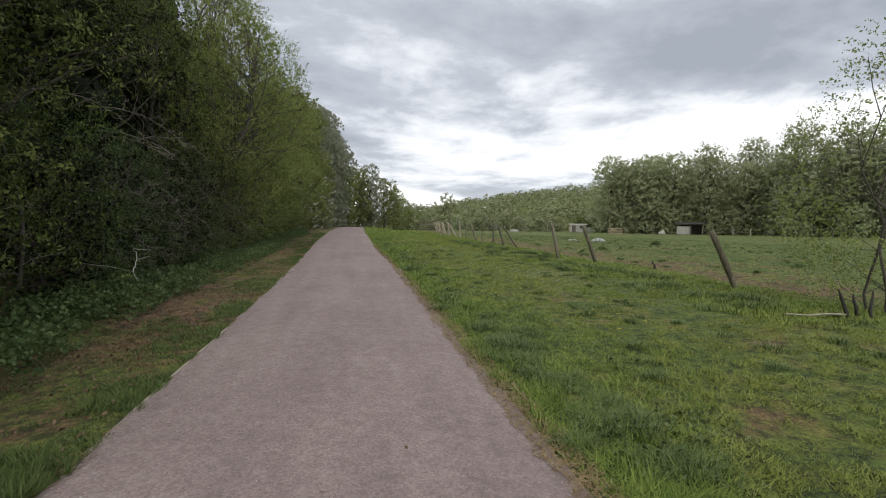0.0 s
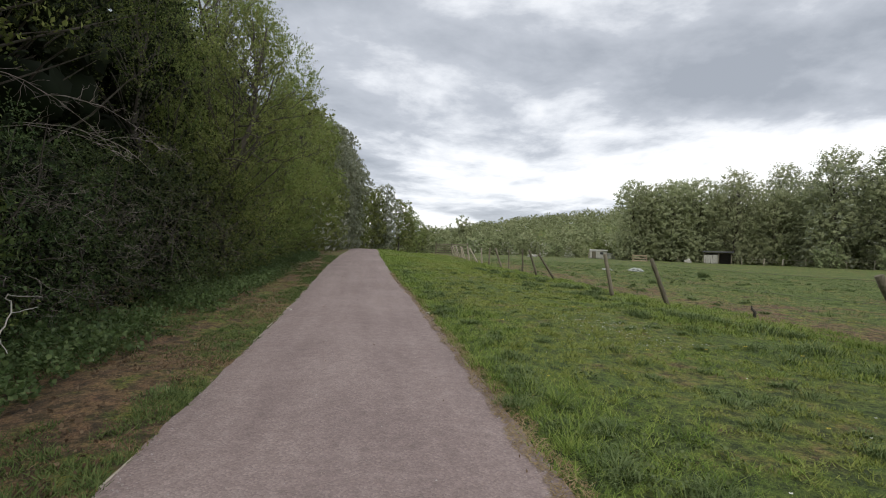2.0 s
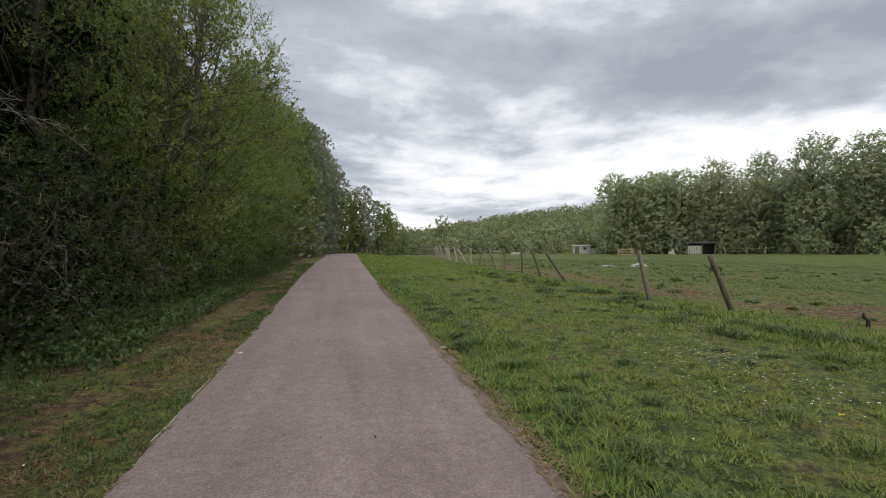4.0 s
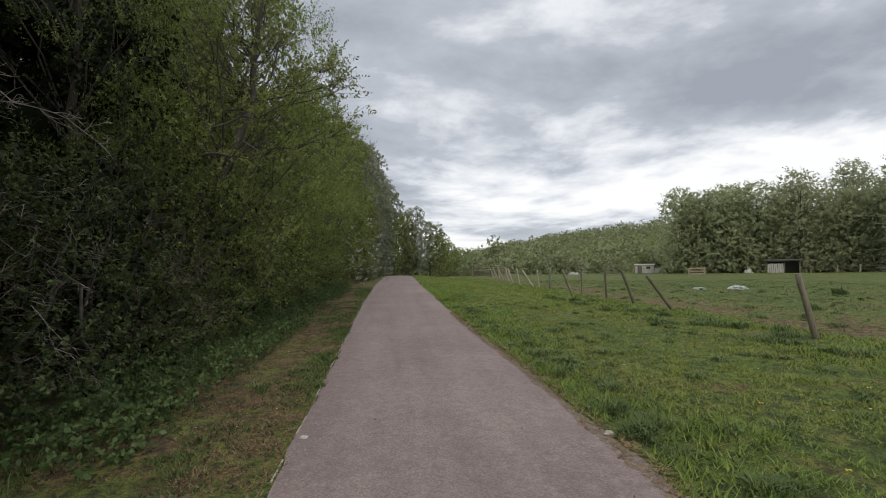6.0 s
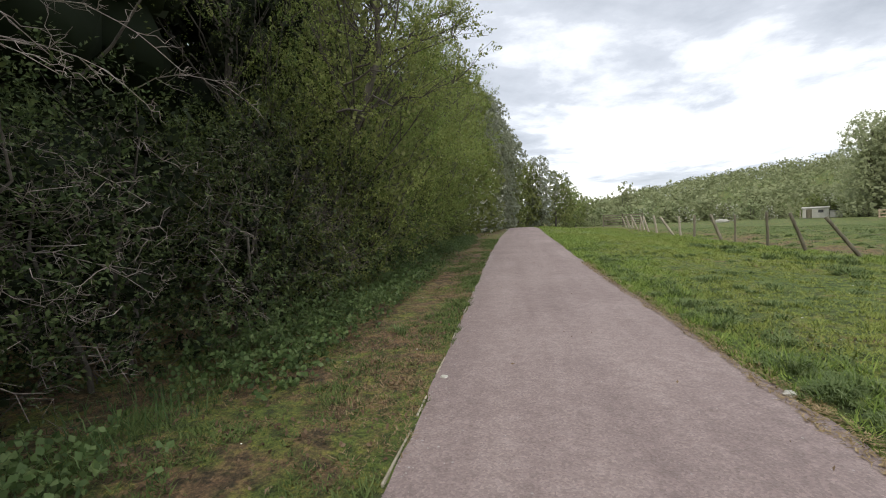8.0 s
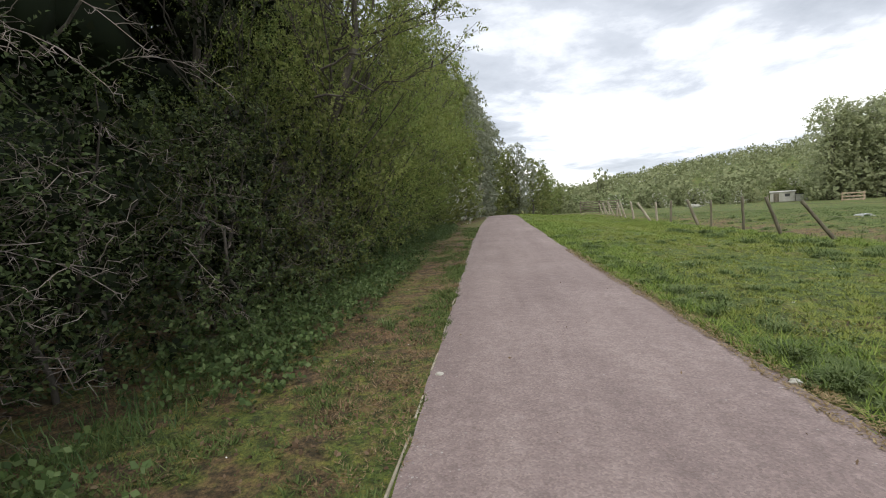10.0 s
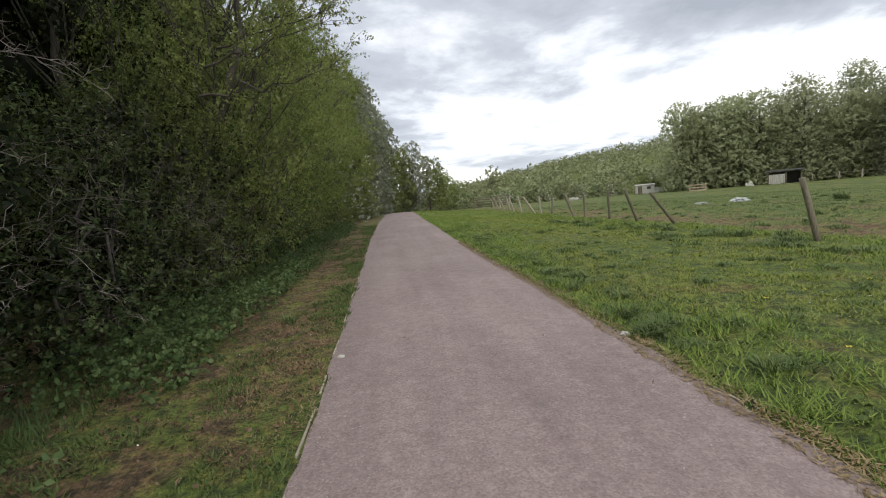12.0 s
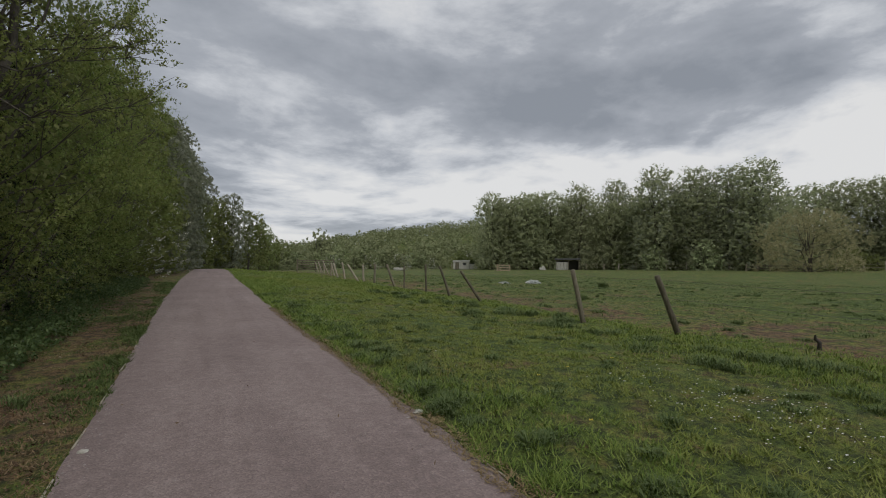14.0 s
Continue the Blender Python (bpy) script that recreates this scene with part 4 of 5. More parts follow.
# timber gate where the fence meets the path far on
gate = new("field_gate")
gate.matrix_basis = pose(11.2, 65.5, zat(11.2, 65.5), 0, 0, -12)
tagged(gate, "weathered five-bar timber gate and rails at the fence end", "gate")
for x in (-2.2, 0.0, 2.2):
    bm = bmesh.new()
    box(bm, 0.14, 0.14, 1.75, (x, 0, 0.7), (0, 0, 0), 0.02)
    part("post", bm, M_POST, gate)
for h in (0.25, 0.55, 0.85, 1.15, 1.4):
    bm = bmesh.new()
    box(bm, 4.5, 0.05, 0.11, (0, 0.1, h), (0, rnd.uniform(-1.5, 1.5), 0), 0.01)
    part("rail", bm, M_POST, gate)

# ---------------------------------------------------------------- things in the field


def shed(x, y, turn):
    ob = new("field_shelter")
    ob.matrix_basis = pose(x, y, zat(x, y), 0, 0, turn)
    tagged(ob, "open-fronted animal shelter with dark flat roof and pale boards", "shed")
    for sx in (-2.1, 0.15, 2.1):
        for sy in (-1.0, 1.0):
            bm = bmesh.new()
            box(bm, 0.13, 0.13, 2.15, (sx, sy, 1.0), (0, 0, 0), 0.015)
            part("post", bm, M_POST, ob)
    bm = bmesh.new()
    box(bm, 4.9, 2.7, 0.14, (0, 0, 2.16), (4, 0, 0), 0.03)
    part("roof", bm, M_ROOF, ob)
    for i in range(8):
        bm = bmesh.new()
        box(bm, 0.24, 0.03, 1.45 + 0.08 * (i % 3), (-2.0 + 0.27 * i, -1.08, 0.82), (0, rnd.uniform(-2, 2), 0), 0.006)
        part("board", bm, M_WHITE, ob)
    bm = bmesh.new()
    box(bm, 4.3, 0.05, 1.9, (0, 1.08, 1.0), (0, 0, 0), 0.01)
    part("back_panel", bm, M_STUMP, ob)
    for s in (-1, 1):
        bm = bmesh.new()
        box(bm, 0.05, 2.0, 1.7, (2.18 * s, 0, 0.9), (0, 0, 0), 0.01)
        part("side_panel", bm, M_POST, ob)
    return ob


def hut(x, y, turn):
    ob = new("field_hut")
    ob.matrix_basis = pose(x, y, zat(x, y), 0, 0, turn)
    tagged(ob, "pale boarded field hut with low dark lean-to", "hut")
    bm = bmesh.new()
    box(bm, 3.6, 2.2, 1.75, (0, 0, 0.86), (0, 0, 0), 0.04)
    part("body", bm, M_WHITE, ob)
    bm = bmesh.new()
    box(bm, 3.9, 2.5, 0.1, (0, 0, 1.82), (5, 0, 0), 0.02)
    part("roof", bm, M_WHITE, ob, "faded pale roof")
    bm = bmesh.new()
    box(bm, 0.8, 0.05, 1.5, (-0.9, -1.12, 0.78), (0, 0, 0), 0.01)
    part("door", bm, M_POST, ob)
    bm = bmesh.new()
    box(bm, 0.7, 0.04, 0.5, (0.7, -1.12, 1.15), (0, 0, 0), 0.01)
    part("window", bm, M_ROOF, ob)
    bm = bmesh.new()
    box(bm, 1.7, 1.9, 1.2, (2.7, 0, 0.6), (0, 0, 0), 0.04)
    part("lean_to", bm, M_WHITE, ob)
    bm = bmesh.new()
    box(bm, 1.9, 2.1, 0.08, (2.7, 0, 1.26), (0, 6, 0), 0.02)
    part("lean_to_roof", bm, M_ROOF, ob)
    return ob


def feeder(x, y, turn):
    ob = new("hay_feeder")
    ob.matrix_basis = pose(x, y, zat(x, y), 0, 0, turn)
    tagged(ob, "bare timber hay feeder frame standing on the grass", "feeder")
    for sx in (-1.05, 1.05):
        for sy in (-0.5, 0.5):
            bm = bmesh.new()
            box(bm, 0.1, 0.1, 1.25, (sx, sy, 0.55), (0, 0, 0), 0.012)
            part("post", bm, M_PINE, ob)
    for sy in (-0.56, 0.56):
        for h in (0.22, 0.62, 1.05):
            bm = bmesh.new()
            box(bm, 2.3, 0.035, 0.14, (0, sy, h), (0, 0, 0), 0.008)
            part("rail", bm, M_PINE, ob)
    for sx in (-1.12, 1.12):
        for h in (0.3, 1.05):
            bm = bmesh.new()
            box(bm, 0.035, 1.1, 0.14, (sx, 0, h), (0, 0, 0), 0.008)
            part("rail", bm, M_PINE, ob)
    return ob


shed(62.2, 76.4, -42)
hut(50.2, 97.4, -30)
feeder(44.3, 72.5, -32)


def heap(name, label, x, y, sx, sy, h, seed, mat, category):
    """A crumpled low heap."""
    bm = bmesh.new()
    bmesh.ops.create_icosphere(bm, subdivisions=4, radius=1)
    for v in bm.verts:
        p = v.co.copy()
        n = noise.fractal(p * 1.7 + Vector((seed, 0, 0)), 0.8, 2.1, 4)
        v.co = Vector((p.x * sx, p.y * sy, max(p.z, -0.15) * h)) * (1 + 0.38 * n)
    ob = part(name, bm, mat)
    ob.matrix_basis = pose(x, y, zat(x, y) + 0.0, 0, 0, seed * 40)
    return tagged(ob, label, category)


heap("plastic_sheet", "crumpled white plastic sheet lying on the pasture", 16.9, 29.9, 0.66, 0.40, 0.20, 1, M_SHEET, "sheet")
heap("plastic_sheet", "small crumpled white sheet lying on the pasture", 15.2, 30.6, 0.52, 0.30, 0.12, 2, M_SHEET, "sheet")
heap("water_trough", "long white trough standing on the far grass", 33.0, 92.0, 1.5, 0.45, 0.55, 3, M_WHITE, "trough")
heap("feed_bag", "white feed bag lying beside the shelter", 58.6, 79.5, 0.6, 0.4, 0.7, 4, M_WHITE, "bag")

hurdle = new("timber_hurdle")
hurdle.matrix_basis = pose(80.5, 48.5, zat(80.5, 48.5), 0, 0, 118)
tagged(hurdle, "low timber rail hurdle at the field edge", "hurdle")
for i in range(6):
    bm = bmesh.new()
    box(bm, 0.14, 0.14, 1.3, (-4 + 1.6 * i, 0, 0.5), (0, rnd.uniform(-6, 6), 0), 0.02)
    part("post", bm, M_PINE, hurdle)
for h in (0.35, 0.8):
    bm = bmesh.new()
    box(bm, 8.3, 0.07, 0.16, (0, 0.1, h), (0, 0, 0), 0.01)
    part("rail", bm, M_POST, hurdle)


def stake(x, y, tx, ty, h, r, mat, name, label):
    z = zat(x, y)
    t = Tubes()
    t.add(crooked(rng, (x - tx * 0.1, y - ty * 0.1, z - 0.12), (x + tx, y + ty, z + h), 6, 0.012), np.array((1.1, 1, 1, .9, .8, .35)) * r, 7)
    return tagged(t.part(name, mat, None), label, "stake")


stake(6.50, 4.52, -0.16, 0.05, 0.42, 0.028, M_STUMP, "broken_stake", "dark broken stake leaning by the sapling")
stake(6.62, 4.48, -0.10, 0.02, 0.36, 0.026, M_STUMP, "broken_stake", "dark broken stake leaning by the sapling")
stake(6.78, 4.45, 0.10, 0.05, 0.40, 0.022, M_STUMP, "broken_stake", "dark broken stake leaning by the sapling")
stake(7.86, 10.85, -0.10, 0.03, 0.24, 0.035, M_STUMP, "broken_stake", "short black stub of a stake in the pasture")
t = Tubes()
a, b = (5.55, 4.68), (6.45, 4.52)
t.add(crooked(rng, (*a, zat(*a) + 0.05), (*b, zat(*b) + 0.05), 6, 0.01), np.full(6, 0.016), 6)
tagged(t.part("fallen_rail", M_BOARD, None), "pale fallen rail lying in the grass", "rail")

# ---------------------------------------------------------------- path edging, stones, litter


def edging(y0, y1, side, up):
    y = (y0 + y1) / 2
    x = float(path_mid(y) + side * (half(y) + 0.012))
    bm = bmesh.new()
    box(bm, 0.016, y1 - y0, 0.12, (0, 0, 0), (0, 0, 0), 0.004)
    ob = part("edging_board", bm, M_BOARD)
    ob.matrix_basis = pose(x, y, zat(x, y) - 0.06 + up * 0.55, rnd.uniform(-0.4, 0.4), rnd.uniform(-4, 4), rnd.uniform(-0.7, 0.7))
    return tagged(ob, "thin pale timber edging board sunk beside the path", "edging", "edging boards along the path")


for y0, y1, s, up in [(2.6, 3.15, -1, .02), (3.3, 3.8, -1, .025), (4.0, 4.6, -1, .018), (4.8, 5.2, -1, .014), (8.6, 9.5, -1, .016), (9.6, 10.3, -1, .02), (10.5, 10.9, -1, .012),
                      (11.4, 11.9, -1, .016), (12.6, 13.2, -1, .014), (14.0, 14.6, -1, .018), (15.6, 16.2, -1, .012), (9.55, 9.95, 1, .022), (8.2, 8.6, 1, .012), (6.6, 7.0, 1, .01)]:
    edging(y0, y1, s, up)


def stone(x, y, sx, sy, h, seed, label):
    bm = bmesh.new()
    bmesh.ops.create_icosphere(bm, subdivisions=3, radius=1)
    for v in bm.verts:
        n = noise.fractal(v.co * 1.4 + Vector((seed * 3.1, 0, 0)), 0.9, 2.0, 4)
        v.co = Vector((v.co.x * sx, v.co.y * sy, v.co.z * h)) * (1 + 0.3 * n)
    ob = part("stone", bm, M_STONE, smooth=True)
    ob.matrix_basis = pose(x, y, zat(x, y) + h * 0.5, 0, 0, seed * 50)
    return tagged(ob, label, "stone")


rng = np.random.default_rng(55)
n = 60
u = rng.uniform(-0.95, 0.95, n)
y = rng.uniform(1, 20, n)
x = path_mid(y) + u * half(y)
z = land(x, y, False) + 0.016 + 0.018 * (1 - u ** 2)
v, f = leaf_quads(rng, np.stack([x, y, z], -1), unit(rng.normal(0, 1, (n, 3)) * (1, 1, 0.02)), np.full(n, 0.01), 1, 0.03, 0.15, 0.5)
tagged(mesh_part("fallen_leaves", v, f, M_LITTER), "few dry fallen leaves on the path", "litter", kind="stuff")
stone(0.55, 11.0, 0.065, 0.045, 0.024, 1, "flat pale stone on the path's grassy edge")
stone(-2.14, 11.3, 0.04, 0.03, 0.02, 3, "small pale stone at the path's edge")

rng = np.random.default_rng(101)
n = 2600
y = rng.uniform(-1, 24, n)
u = np.where(rng.random(n) < 0.72, np.sign(rng.random(n) - 0.5) * (1 - np.abs(rng.normal(0, 0.07, n))), rng.uniform(-1, 1, n))
x = path_mid(y) + u * half(y)
z = land(x, y, False) + 0.014 + 0.018 * (1 - np.clip(u, -1, 1) ** 2) - 0.014 * np.abs(u) ** 12
s = rng.uniform(0.003, 0.010, n)
octa = np.array([(1, 0, 0), (0, 1, 0), (-1, 0, 0), (0, -1, 0), (0, 0, 0.7), (0, 0, -0.7)])
of = np.array([(0, 1, 4), (1, 2, 4), (2, 3, 4), (3, 0, 4)])
ang = rng.random(n) * 6.28
jit = octa[None] * (0.7 + 0.6 * rng.random((n, 6, 1)))
rot = np.stack([jit[..., 0] * np.cos(ang)[:, None] - jit[..., 1] * np.sin(ang)[:, None],
                jit[..., 0] * np.sin(ang)[:, None] + jit[..., 1] * np.cos(ang)[:, None], jit[..., 2]], -1)
v = rot * s[:, None, None] + np.stack([x, y, z], -1)[:, None]
f = (of[None] + np.arange(n)[:, None, None] * 6).reshape(-1, 3)
tagged(mesh_part("path_grit", v.reshape(-1, 3), f, M_PEBBLE), "loose pale grit along the path's edges", "grit", kind="stuff")

# ---------------------------------------------------------------- grass and small plants


def blades(name, label, x, y, h, width, mat, seed, arch=0.5, seg=1, z=None, lean_dir=None):
    """Grass blades at places, with heights; one or two segments each."""
    rng = np.random.default_rng(seed)
    n = len(x)
    z = land(x, y) - 0.006 if z is None else z
    a = rng.random(n) * 2 * math.pi if lean_dir is None else lean_dir
    out = np.stack([np.cos(a), np.sin(a), np.zeros(n)], -1)
    b = a + math.pi / 2 + rng.normal(0, 0.5, n)
    w = np.stack([np.cos(b), np.sin(b), np.zeros(n)], -1) * (width * (0.6 + 0.8 * rng.random(n)))[:, None]
    p = np.stack([x, y, z], -1)
    hh = np.asarray(h)[:, None]
    bend = (arch * (0.3 + rng.random(n)))[:, None]
    up = np.array((0, 0, 1.0))
    tip = p + up * hh * (1 - 0.25 * bend) + out * hh * bend
    if seg == 1:
        v = np.stack([p - w, p + w, tip], 1)
        f = np.arange(n * 3).reshape(-1, 3)
        ob = mesh_part(name, v.reshape(-1, 3), f, mat)
    else:
        mid = p + up * hh * 0.62 + out * hh * bend * 0.32
        v = np.stack([p - w, p + w, mid + w * 0.8, mid - w * 0.8, tip, tip + w * 0.05], 1)
        k = np.arange(n)[:, None] * 6
        f = np.concatenate([k + np.array((0, 1, 2, 3)), k + np.array((3, 2, 5, 4))])
        ob = mesh_part(name, v.reshape(-1, 3), f, mat)
    return tagged(ob, label, "grass", kind="stuff")


def scatter(rng, n, x0, x1, y0, y1, power=1.0):
    return rng.uniform(x0, x1, n), y0 + (y1 - y0) * rng.random(n) ** power


rng = np.random.default_rng(202)


def clumps(rng, n, per, x0, x1, y0, y1, power, loose):
    """Blade places in little tufts; also a number for each tuft."""
    cx, cy = scatter(rng, n, x0, x1, y0, y1, power)
    k = np.repeat(np.arange(n), per)
    r = loose * (1 + 0.03 * cy[k])
    return cx[k] + rng.normal(0, 1, n * per) * r, cy[k] + rng.normal(0, 1, n * per) * r, rng.random(n)[k]


# verge between path and fence: thick near the walk
x, y, tone = clumps(rng, 30000, 10, 0.5, 8.0, 0.6, 36.0, 1.9, 0.035)
x = x + (path_mid(y) + 0.81)
tus = vnoise(x * 6.5 + 9, y * 6.5)
lush = vnoise(x * 0.9, y * 0.7) * 0.4 + vnoise(x * 2.6, y * 2.6 + 7) * 0.25 + tus * 0.35
edge_band = np.exp(-((x - (path_mid(y) + HALF)) / 0.9) ** 2)
keep = (x > path_mid(y) + half(y) - 0.07 + 0.14 * vnoise(y * 5, x * 5)) & (lush + 0.35 * edge_band > 0.16 + 0.35 * tone)
x, y, lush, edge_band, tone, tus = x[keep], y[keep], lush[keep], edge_band[keep], tone[keep], tus[keep]
h = (0.024 + 0.085 * lush ** 1.6 + 0.045 * edge_band) * (0.45 + 0.9 * tus) * (0.6 + 0.8 * tone) * (0.7 + 0.6 * rng.random(len(x))) * (1 + 0.012 * y)
dry = (vnoise(x * 0.55 + 3, y * 0.4 + 60) + 0.45 * (tone - 0.5) - 0.5 * edge_band + 0.30 * np.exp(-((x - 3.0) / 1.3) ** 2) > 0.40) & (x < 6.8)
blades("yellowed_grass", "yellowed patches of short verge grass", x[dry], y[dry], h[dry] * 0.75, 0.0042 * (1 + 0.06 * y[dry]), M_GRASS_YELLOW, 16, 1.2)
x, y, h = x[~dry], y[~dry], h[~dry]
blades("verge_grass", "short green verge grass beside the path", x, y, h, 0.0034 * (1 + 0.07 * y), M_GRASS, 1, 1.2)
x, y, tone = clumps(rng, 3600, 9, 0.6, 9.0, 32.0, 68.0, 1.0, 0.07)
x = x + (path_mid(y) + 0.81)
keep = x > path_mid(y) + half(y) + 0.05
x, y, tone = x[keep], y[keep], tone[keep]
blades("far_verge_grass", "short green verge grass farther along the path", x, y, (0.05 + 0.06 * tone) * (0.7 + 0.6 * rng.random(len(x))), 0.0042 * (1 + 0.06 * y), M_GRASS, 15, 0.9)
# strip under the hedge
x, y, tone = clumps(rng, 21000, 10, -4.6, -2.1, 1.5, 32.0, 1.8, 0.035)
lush = vnoise(x * 1.7, y * 1.3 + 11) * 0.6 + vnoise(x * 4, y * 4) * 0.4 + 0.22 * np.exp(-((x + 2.3) / 0.35) ** 2) + 0.15 * sstep(-3.6, -4.2, x)
bare = 0.42 * sstep(0.55, 0.75, vnoise(x * 1.9 + 31, y * 1.5 + 7)) * sstep(-2.45, -2.8, x)
keep = (x < path_mid(y) - half(y) + 0.05 - 0.10 * vnoise(y * 5, x * 5)) & (lush > 0.10 + 0.42 * tone + bare)
x, y, lush, tone = x[keep], y[keep], lush[keep], tone[keep]
dry = vnoise(x * 1.6 + 5, y * 1.1) + 0.35 * np.exp(-((x + 3.2) / 0.5) ** 2) + 0.5 * (tone - 0.5) > 0.80
h = (0.026 + 0.055 * np.clip(lush, 0, 1) ** 1.4) * (0.5 + tone) * (0.5 + 0.9 * vnoise(x * 7, y * 7)) * (0.7 + 0.6 * rng.random(len(x)))
# strip blades are coloured darker to stand for the hedge's shade
blades("strip_grass", "trodden grass strip, hedge shade put into its green", x[~dry], y[~dry], h[~dry], 0.0042 * (1 + 0.05 * y[~dry]), M_GRASS_STRIP, 2, 1.1)
blades("dry_grass", "dry straw-coloured grass and litter below the hedge", x[dry], y[dry], h[dry] * 0.6, 0.004 * (1 + 0.06 * y[dry]), M_GRASS_DRY, 3, 2.0)
# straw along the path's right edge
x, y = scatter(rng, 15000, 0.0, 0.26, 0.3, 20.0, 1.4)
x = x + path_mid(y) + half(y) - 0.13 + 0.08 * (vnoise(y * 4, x * 2) - 0.5)
blades("edge_straw", "dry straw at the path's edge", x, y, 0.014 + 0.018 * rng.random(len(x)), 0.0036 * (1 + 0.06 * y), M_GRASS_DRY, 4, 2.5, 1, land(x, y, False) + 0.014)
# pasture
x, y, tone = clumps(rng, 15000, 8, 7.4, 34.0, 3.0, 50.0, 1.3, 0.09)
lush = vnoise(x * 0.9 + 3, y * 1.9 + 3) * 0.55 + vnoise(x * 2.7, y * 3.3 + 17) * 0.45
keep = lush > 0.30 + 0.25 * tone + 0.16 * np.exp(-((x - 9.0) / 1.4) ** 2)
x, y, lush, tone = x[keep], y[keep], lush[keep], tone[keep]
h = (0.03 + 0.10 * (lush - 0.3)) * (0.5 + tone)
blades("pasture_grass", "grazed tussocky pasture grass", x, y, h * 1.25, 0.010 * (0.6 + 0.03 * y), M_GRASS_TUFT, 5, 0.8)
# rank band beside the fence
x, y, tone = clumps(rng, 2600, 10, 4.9, 7.4, 4.0, 40.0, 1.3, 0.06)
keep = vnoise(x * 0.8, y * 0.6 + 40) + 0.5 * (tone - 0.2) > 0.62
x, y, tone = x[keep] + 0.02 * np.maximum(y[keep] - 20, 0), y[keep], tone[keep]
blades("fence_grass", "longer lush grass near the fence foot", x, y, (0.045 + 0.075 * tone) * (0.6 + 0.7 * rng.random(len(x))), 0.0042 * (1 + 0.05 * y), M_GRASS, 6, 1.3, 2)

# tufts of coarse grass
tx, ty, th, ta, tz = [], [], [], [], []
TUFTS = [(float(path_mid(q)) + HALF + rnd.uniform(0.12, 0.75), q, rnd.randrange(120, 300), rnd.uniform(0.14, 0.34), rnd.uniform(0.07, 0.15)) for q in (rnd.uniform(1.2, 24) for _ in range(90))]
TUFTS += [(rnd.uniform(1.2, 6.4), rnd.uniform(2.5, 22), rnd.randrange(60, 170), rnd.uniform(0.10, 0.26), rnd.uniform(0.06, 0.13)) for _ in range(120)]
TUFTS += [(rnd.uniform(4.9, 6.6), rnd.uniform(5, 26), rnd.randrange(140, 300), rnd.uniform(0.2, 0.45), rnd.uniform(0.12, 0.22)) for _ in range(60)]
TUFTS += [(rnd.uniform(8.0, 24), rnd.uniform(9, 36), rnd.randrange(60, 160), rnd.uniform(0.12, 0.3), rnd.uniform(0.07, 0.16)) for _ in range(160)]
for cx, cy, n, r, hh in TUFTS + [(1.02, 3.85, 1100, 0.42, 0.15), (1.35, 4.25, 420, 0.36, 0.12), (0.85, 3.3, 420, 0.34, 0.10), (0.95, 4.7, 380, 0.34, 0.10), (0.9, 5.4, 380, 0.34, 0.09), (1.05, 2.6, 420, 0.36, 0.10), (2.2, 16.7, 260, 0.4, 0.14), (0.95, 6.2, 300, 0.34, 0.09),
                         (1.0, 1.9, 420, 0.38, 0.10), (5.2, 12.2, 300, 0.5, 0.13), (6.0, 10.2, 400, 0.6, 0.20), (6.4, 9.2, 300, 0.5, 0.18), (18.6, 25.9, 420, 0.35, 0.42),
                         (13.5, 11.5, 200, 0.25, 0.2), (11.5, 20.0, 200, 0.3, 0.22), (6.7, 15.9, 260, 0.3, 0.26), (1.2, 12.5, 240, 0.34, 0.09),
                         (1.15, 14.5, 240, 0.34, 0.09), (-3.0, 13.0, 120, 0.2, 0.12), (-2.45, 8.3, 200, 0.26, 0.07), (-2.5, 6.4, 200, 0.3, 0.08), (3.3, 6.0, 260, 0.4, 0.08)]:
    a = rng.random(n) * 6.28
    d = np.sqrt(rng.random(n)) * r * (0.7 + 0.3 * np.sin(a * 3 + cx * 9))
    tx.append(cx + np.cos(a) * d), ty.append(cy + np.sin(a) * d), th.append(hh * (0.5 + 0.8 * rng.random(n)) * np.exp(-0.9 * (d / r) ** 2)), ta.append(a + rng.normal(0, 1.3, n))
tx, ty, th, ta = (np.concatenate(q) for q in (tx, ty, th, ta))
blades("grass_tufts", "coarse blue-green grass tufts", tx, ty, th, 0.0030 * (1 + 0.05 * ty), M_GRASS_TUFT, 7, 1.3, 2, None, ta)


def leaf_cover(name, label, x, y, zlo, zhi, size, mat, seed, k=5):
    rng = np.random.default_rng(seed)
    n = len(x)
    S = np.stack([x, y, land(x, y) + rng.uniform(zlo, zhi, n)], -1)
    D = unit(rng.normal(0, 1, (n, 3)) + (0.3, 0, 0.3))
    v, f = leaf_quads(rng, S, D, np.full(n, size * 1.5), k, size, 0.1, 0.75)
    return tagged(mesh_part(name, v, f, mat), label, "undergrowth", kind="stuff")


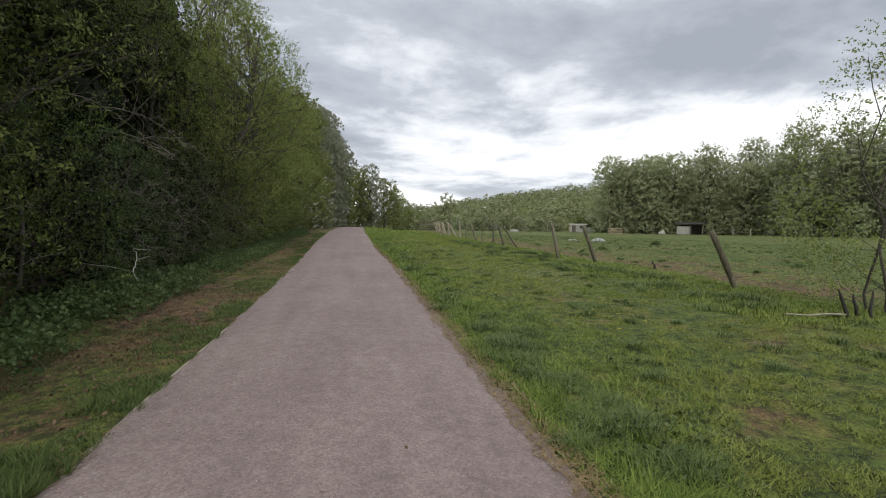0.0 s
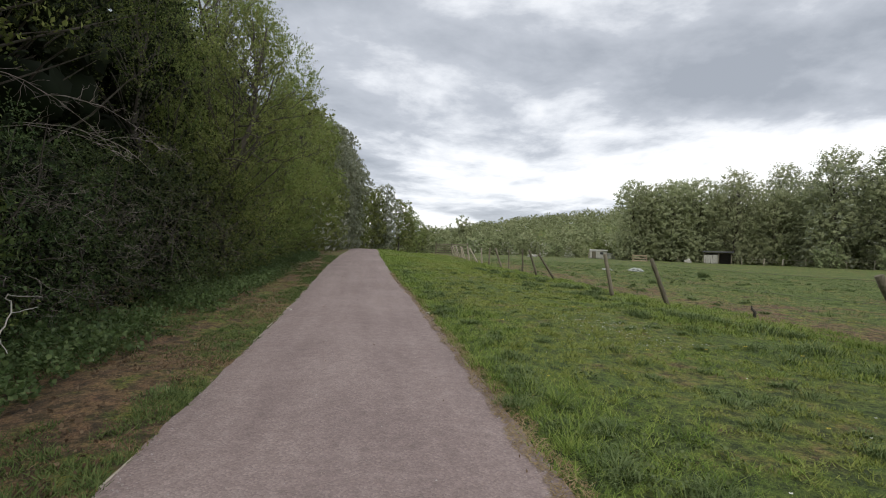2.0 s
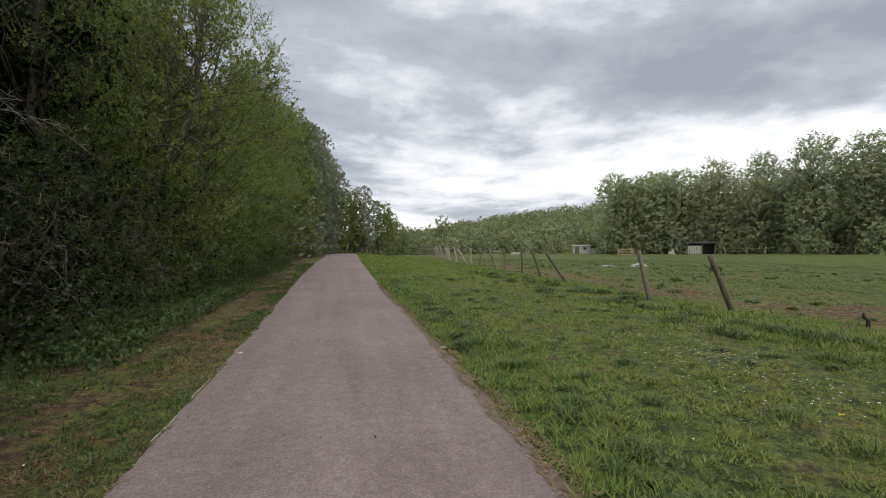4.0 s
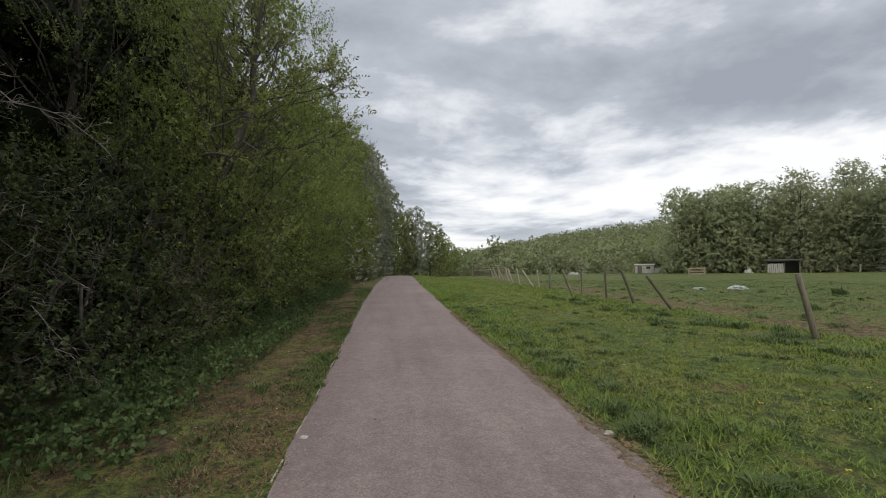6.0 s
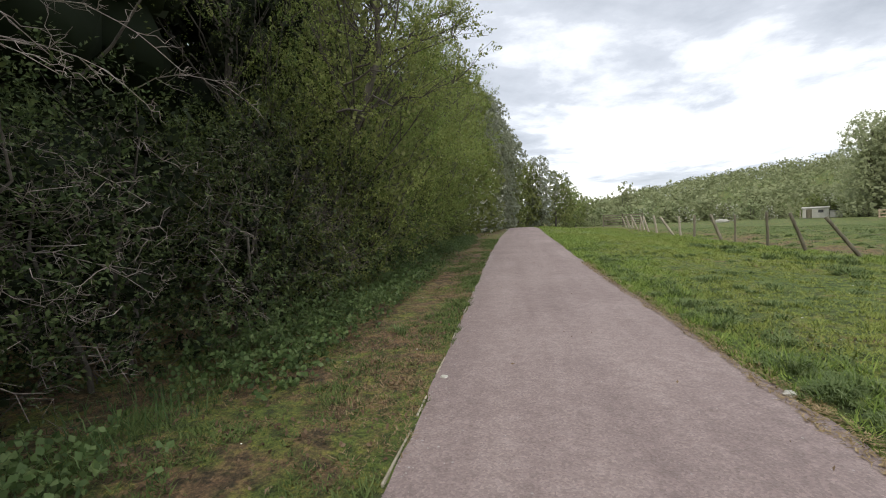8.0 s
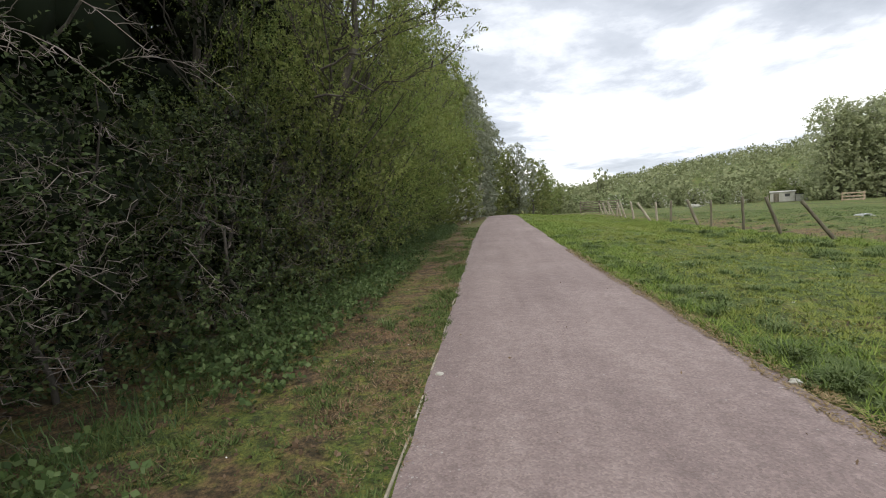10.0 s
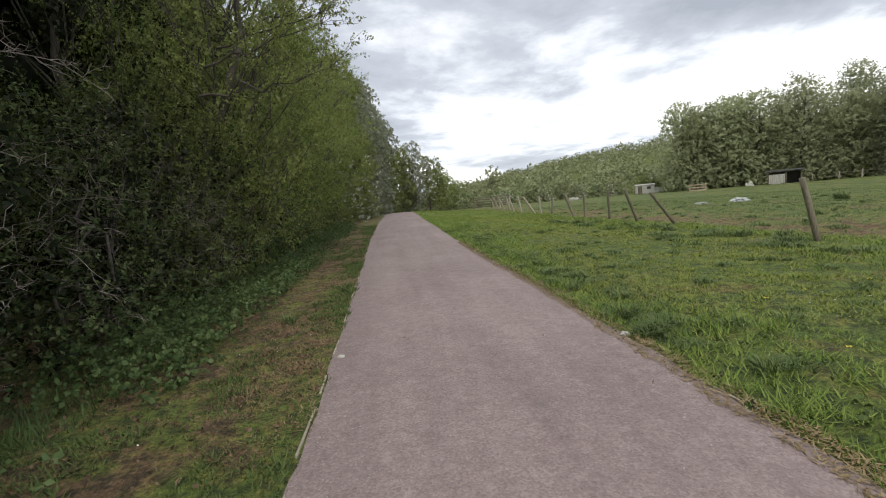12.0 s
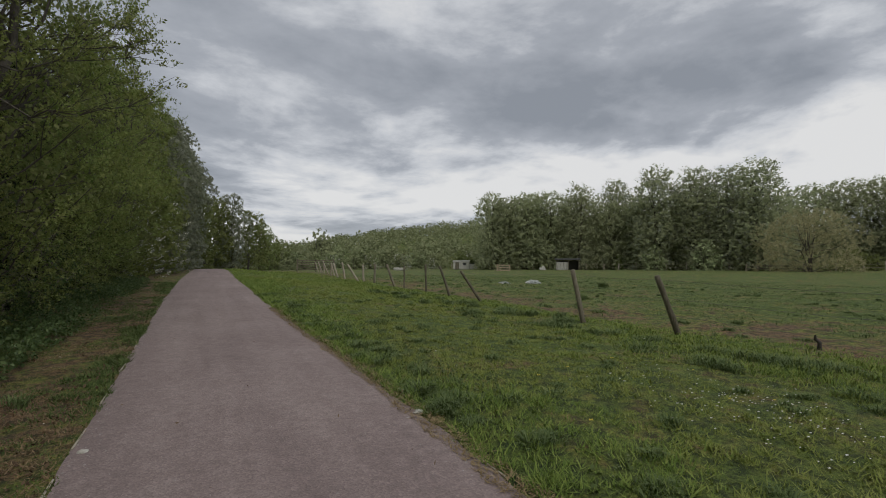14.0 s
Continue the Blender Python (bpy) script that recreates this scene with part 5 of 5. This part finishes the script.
x, y = scatter(rng, 9500, -5.1, -3.4, 0.5, 34.0, 1.4)
keep = vnoise(x * 0.9 + 2, y * 0.8 + 2) + 0.25 * rng.random(len(x)) > 0.45
leaf_cover("bramble_undergrowth", "low brambles and nettles at the hedge foot", x[keep], y[keep], 0.02, 0.32, 0.05, M_BRAMBLE, 8, 7)
x, y = scatter(rng, 8000, -5.0, -3.9, 0.5, 34.0, 1.3)
blades("hedge_foot_grass", "long shaded grass at the hedge foot", x, y, 0.06 + 0.15 * rng.random(len(x)), 0.004, M_BRAMBLE, 9, 0.9, 2)
x, y = scatter(rng, 2600, 0.75, 1.9, 0.5, 26.0, 1.3)
keep = vnoise(x * 1.6 + 2, y * 1.2 + 8) + 0.25 * rng.random(len(x)) > 0.70
leaf_cover("verge_weeds", "low broad-leaved weeds and clover in the verge", x[keep], y[keep], 0.01, 0.06, 0.032, M_GRASS_TUFT, 10, 4)


x, y = scatter(rng, 3800, -4.6, -2.3, 0.5, 22.0, 1.3)
keep = vnoise(x * 1.3 + 5, y * 1.1) + 0.3 * rng.random(len(x)) > 0.45
v, f = leaf_quads(rng, np.stack([x, y, land(x, y) + 0.006], -1)[keep], unit(rng.normal(0, 1, (keep.sum(), 3)) * (1, 1, 0.1)), np.full(keep.sum(), 0.04), 2, 0.04, 0.12, 0.6)
tagged(mesh_part("leaf_litter", v, f, M_LITTER), "brown leaf litter on the strip below the hedge", "litter", kind="stuff")


def florets(name, label, x, y, zup, r, mat, seed):
    rng = np.random.default_rng(seed)
    n = len(x)
    a = np.arange(6) * math.pi / 3
    ring = np.stack([np.cos(a), np.sin(a), 0.25 * np.cos(3 * a)], -1)
    s = (r * (0.7 + 0.6 * rng.random(n)))[:, None, None]
    v = ring[None] * s + np.stack([x, y, land(x, y) + zup * (0.6 + 0.8 * rng.random(n))], -1)[:, None]
    return tagged(mesh_part(name, v.reshape(-1, 3), np.arange(n * 6).reshape(-1, 6), mat), label, "flower", kind="stuff")


cx = np.concatenate([rng.normal(3.55, 0.45, 190), rng.uniform(1.0, 6.5, 70), rng.normal(1.6, 0.5, 60), rng.uniform(-4, -2.5, 12)])
cy = np.concatenate([rng.normal(9.4, 0.8, 190), rng.uniform(3, 20, 70), rng.uniform(14, 26, 60), rng.uniform(4, 16, 12)])
florets("daisies", "scattered white daisies in the verge grass", cx, cy, 0.06, 0.0095, M_DAISY, 11)
florets("dandelions", "scattered yellow dandelions in the verge grass", rng.uniform(1.2, 6.0, 26), rng.uniform(4, 20, 26), 0.06, 0.018, M_DANDELION, 12)
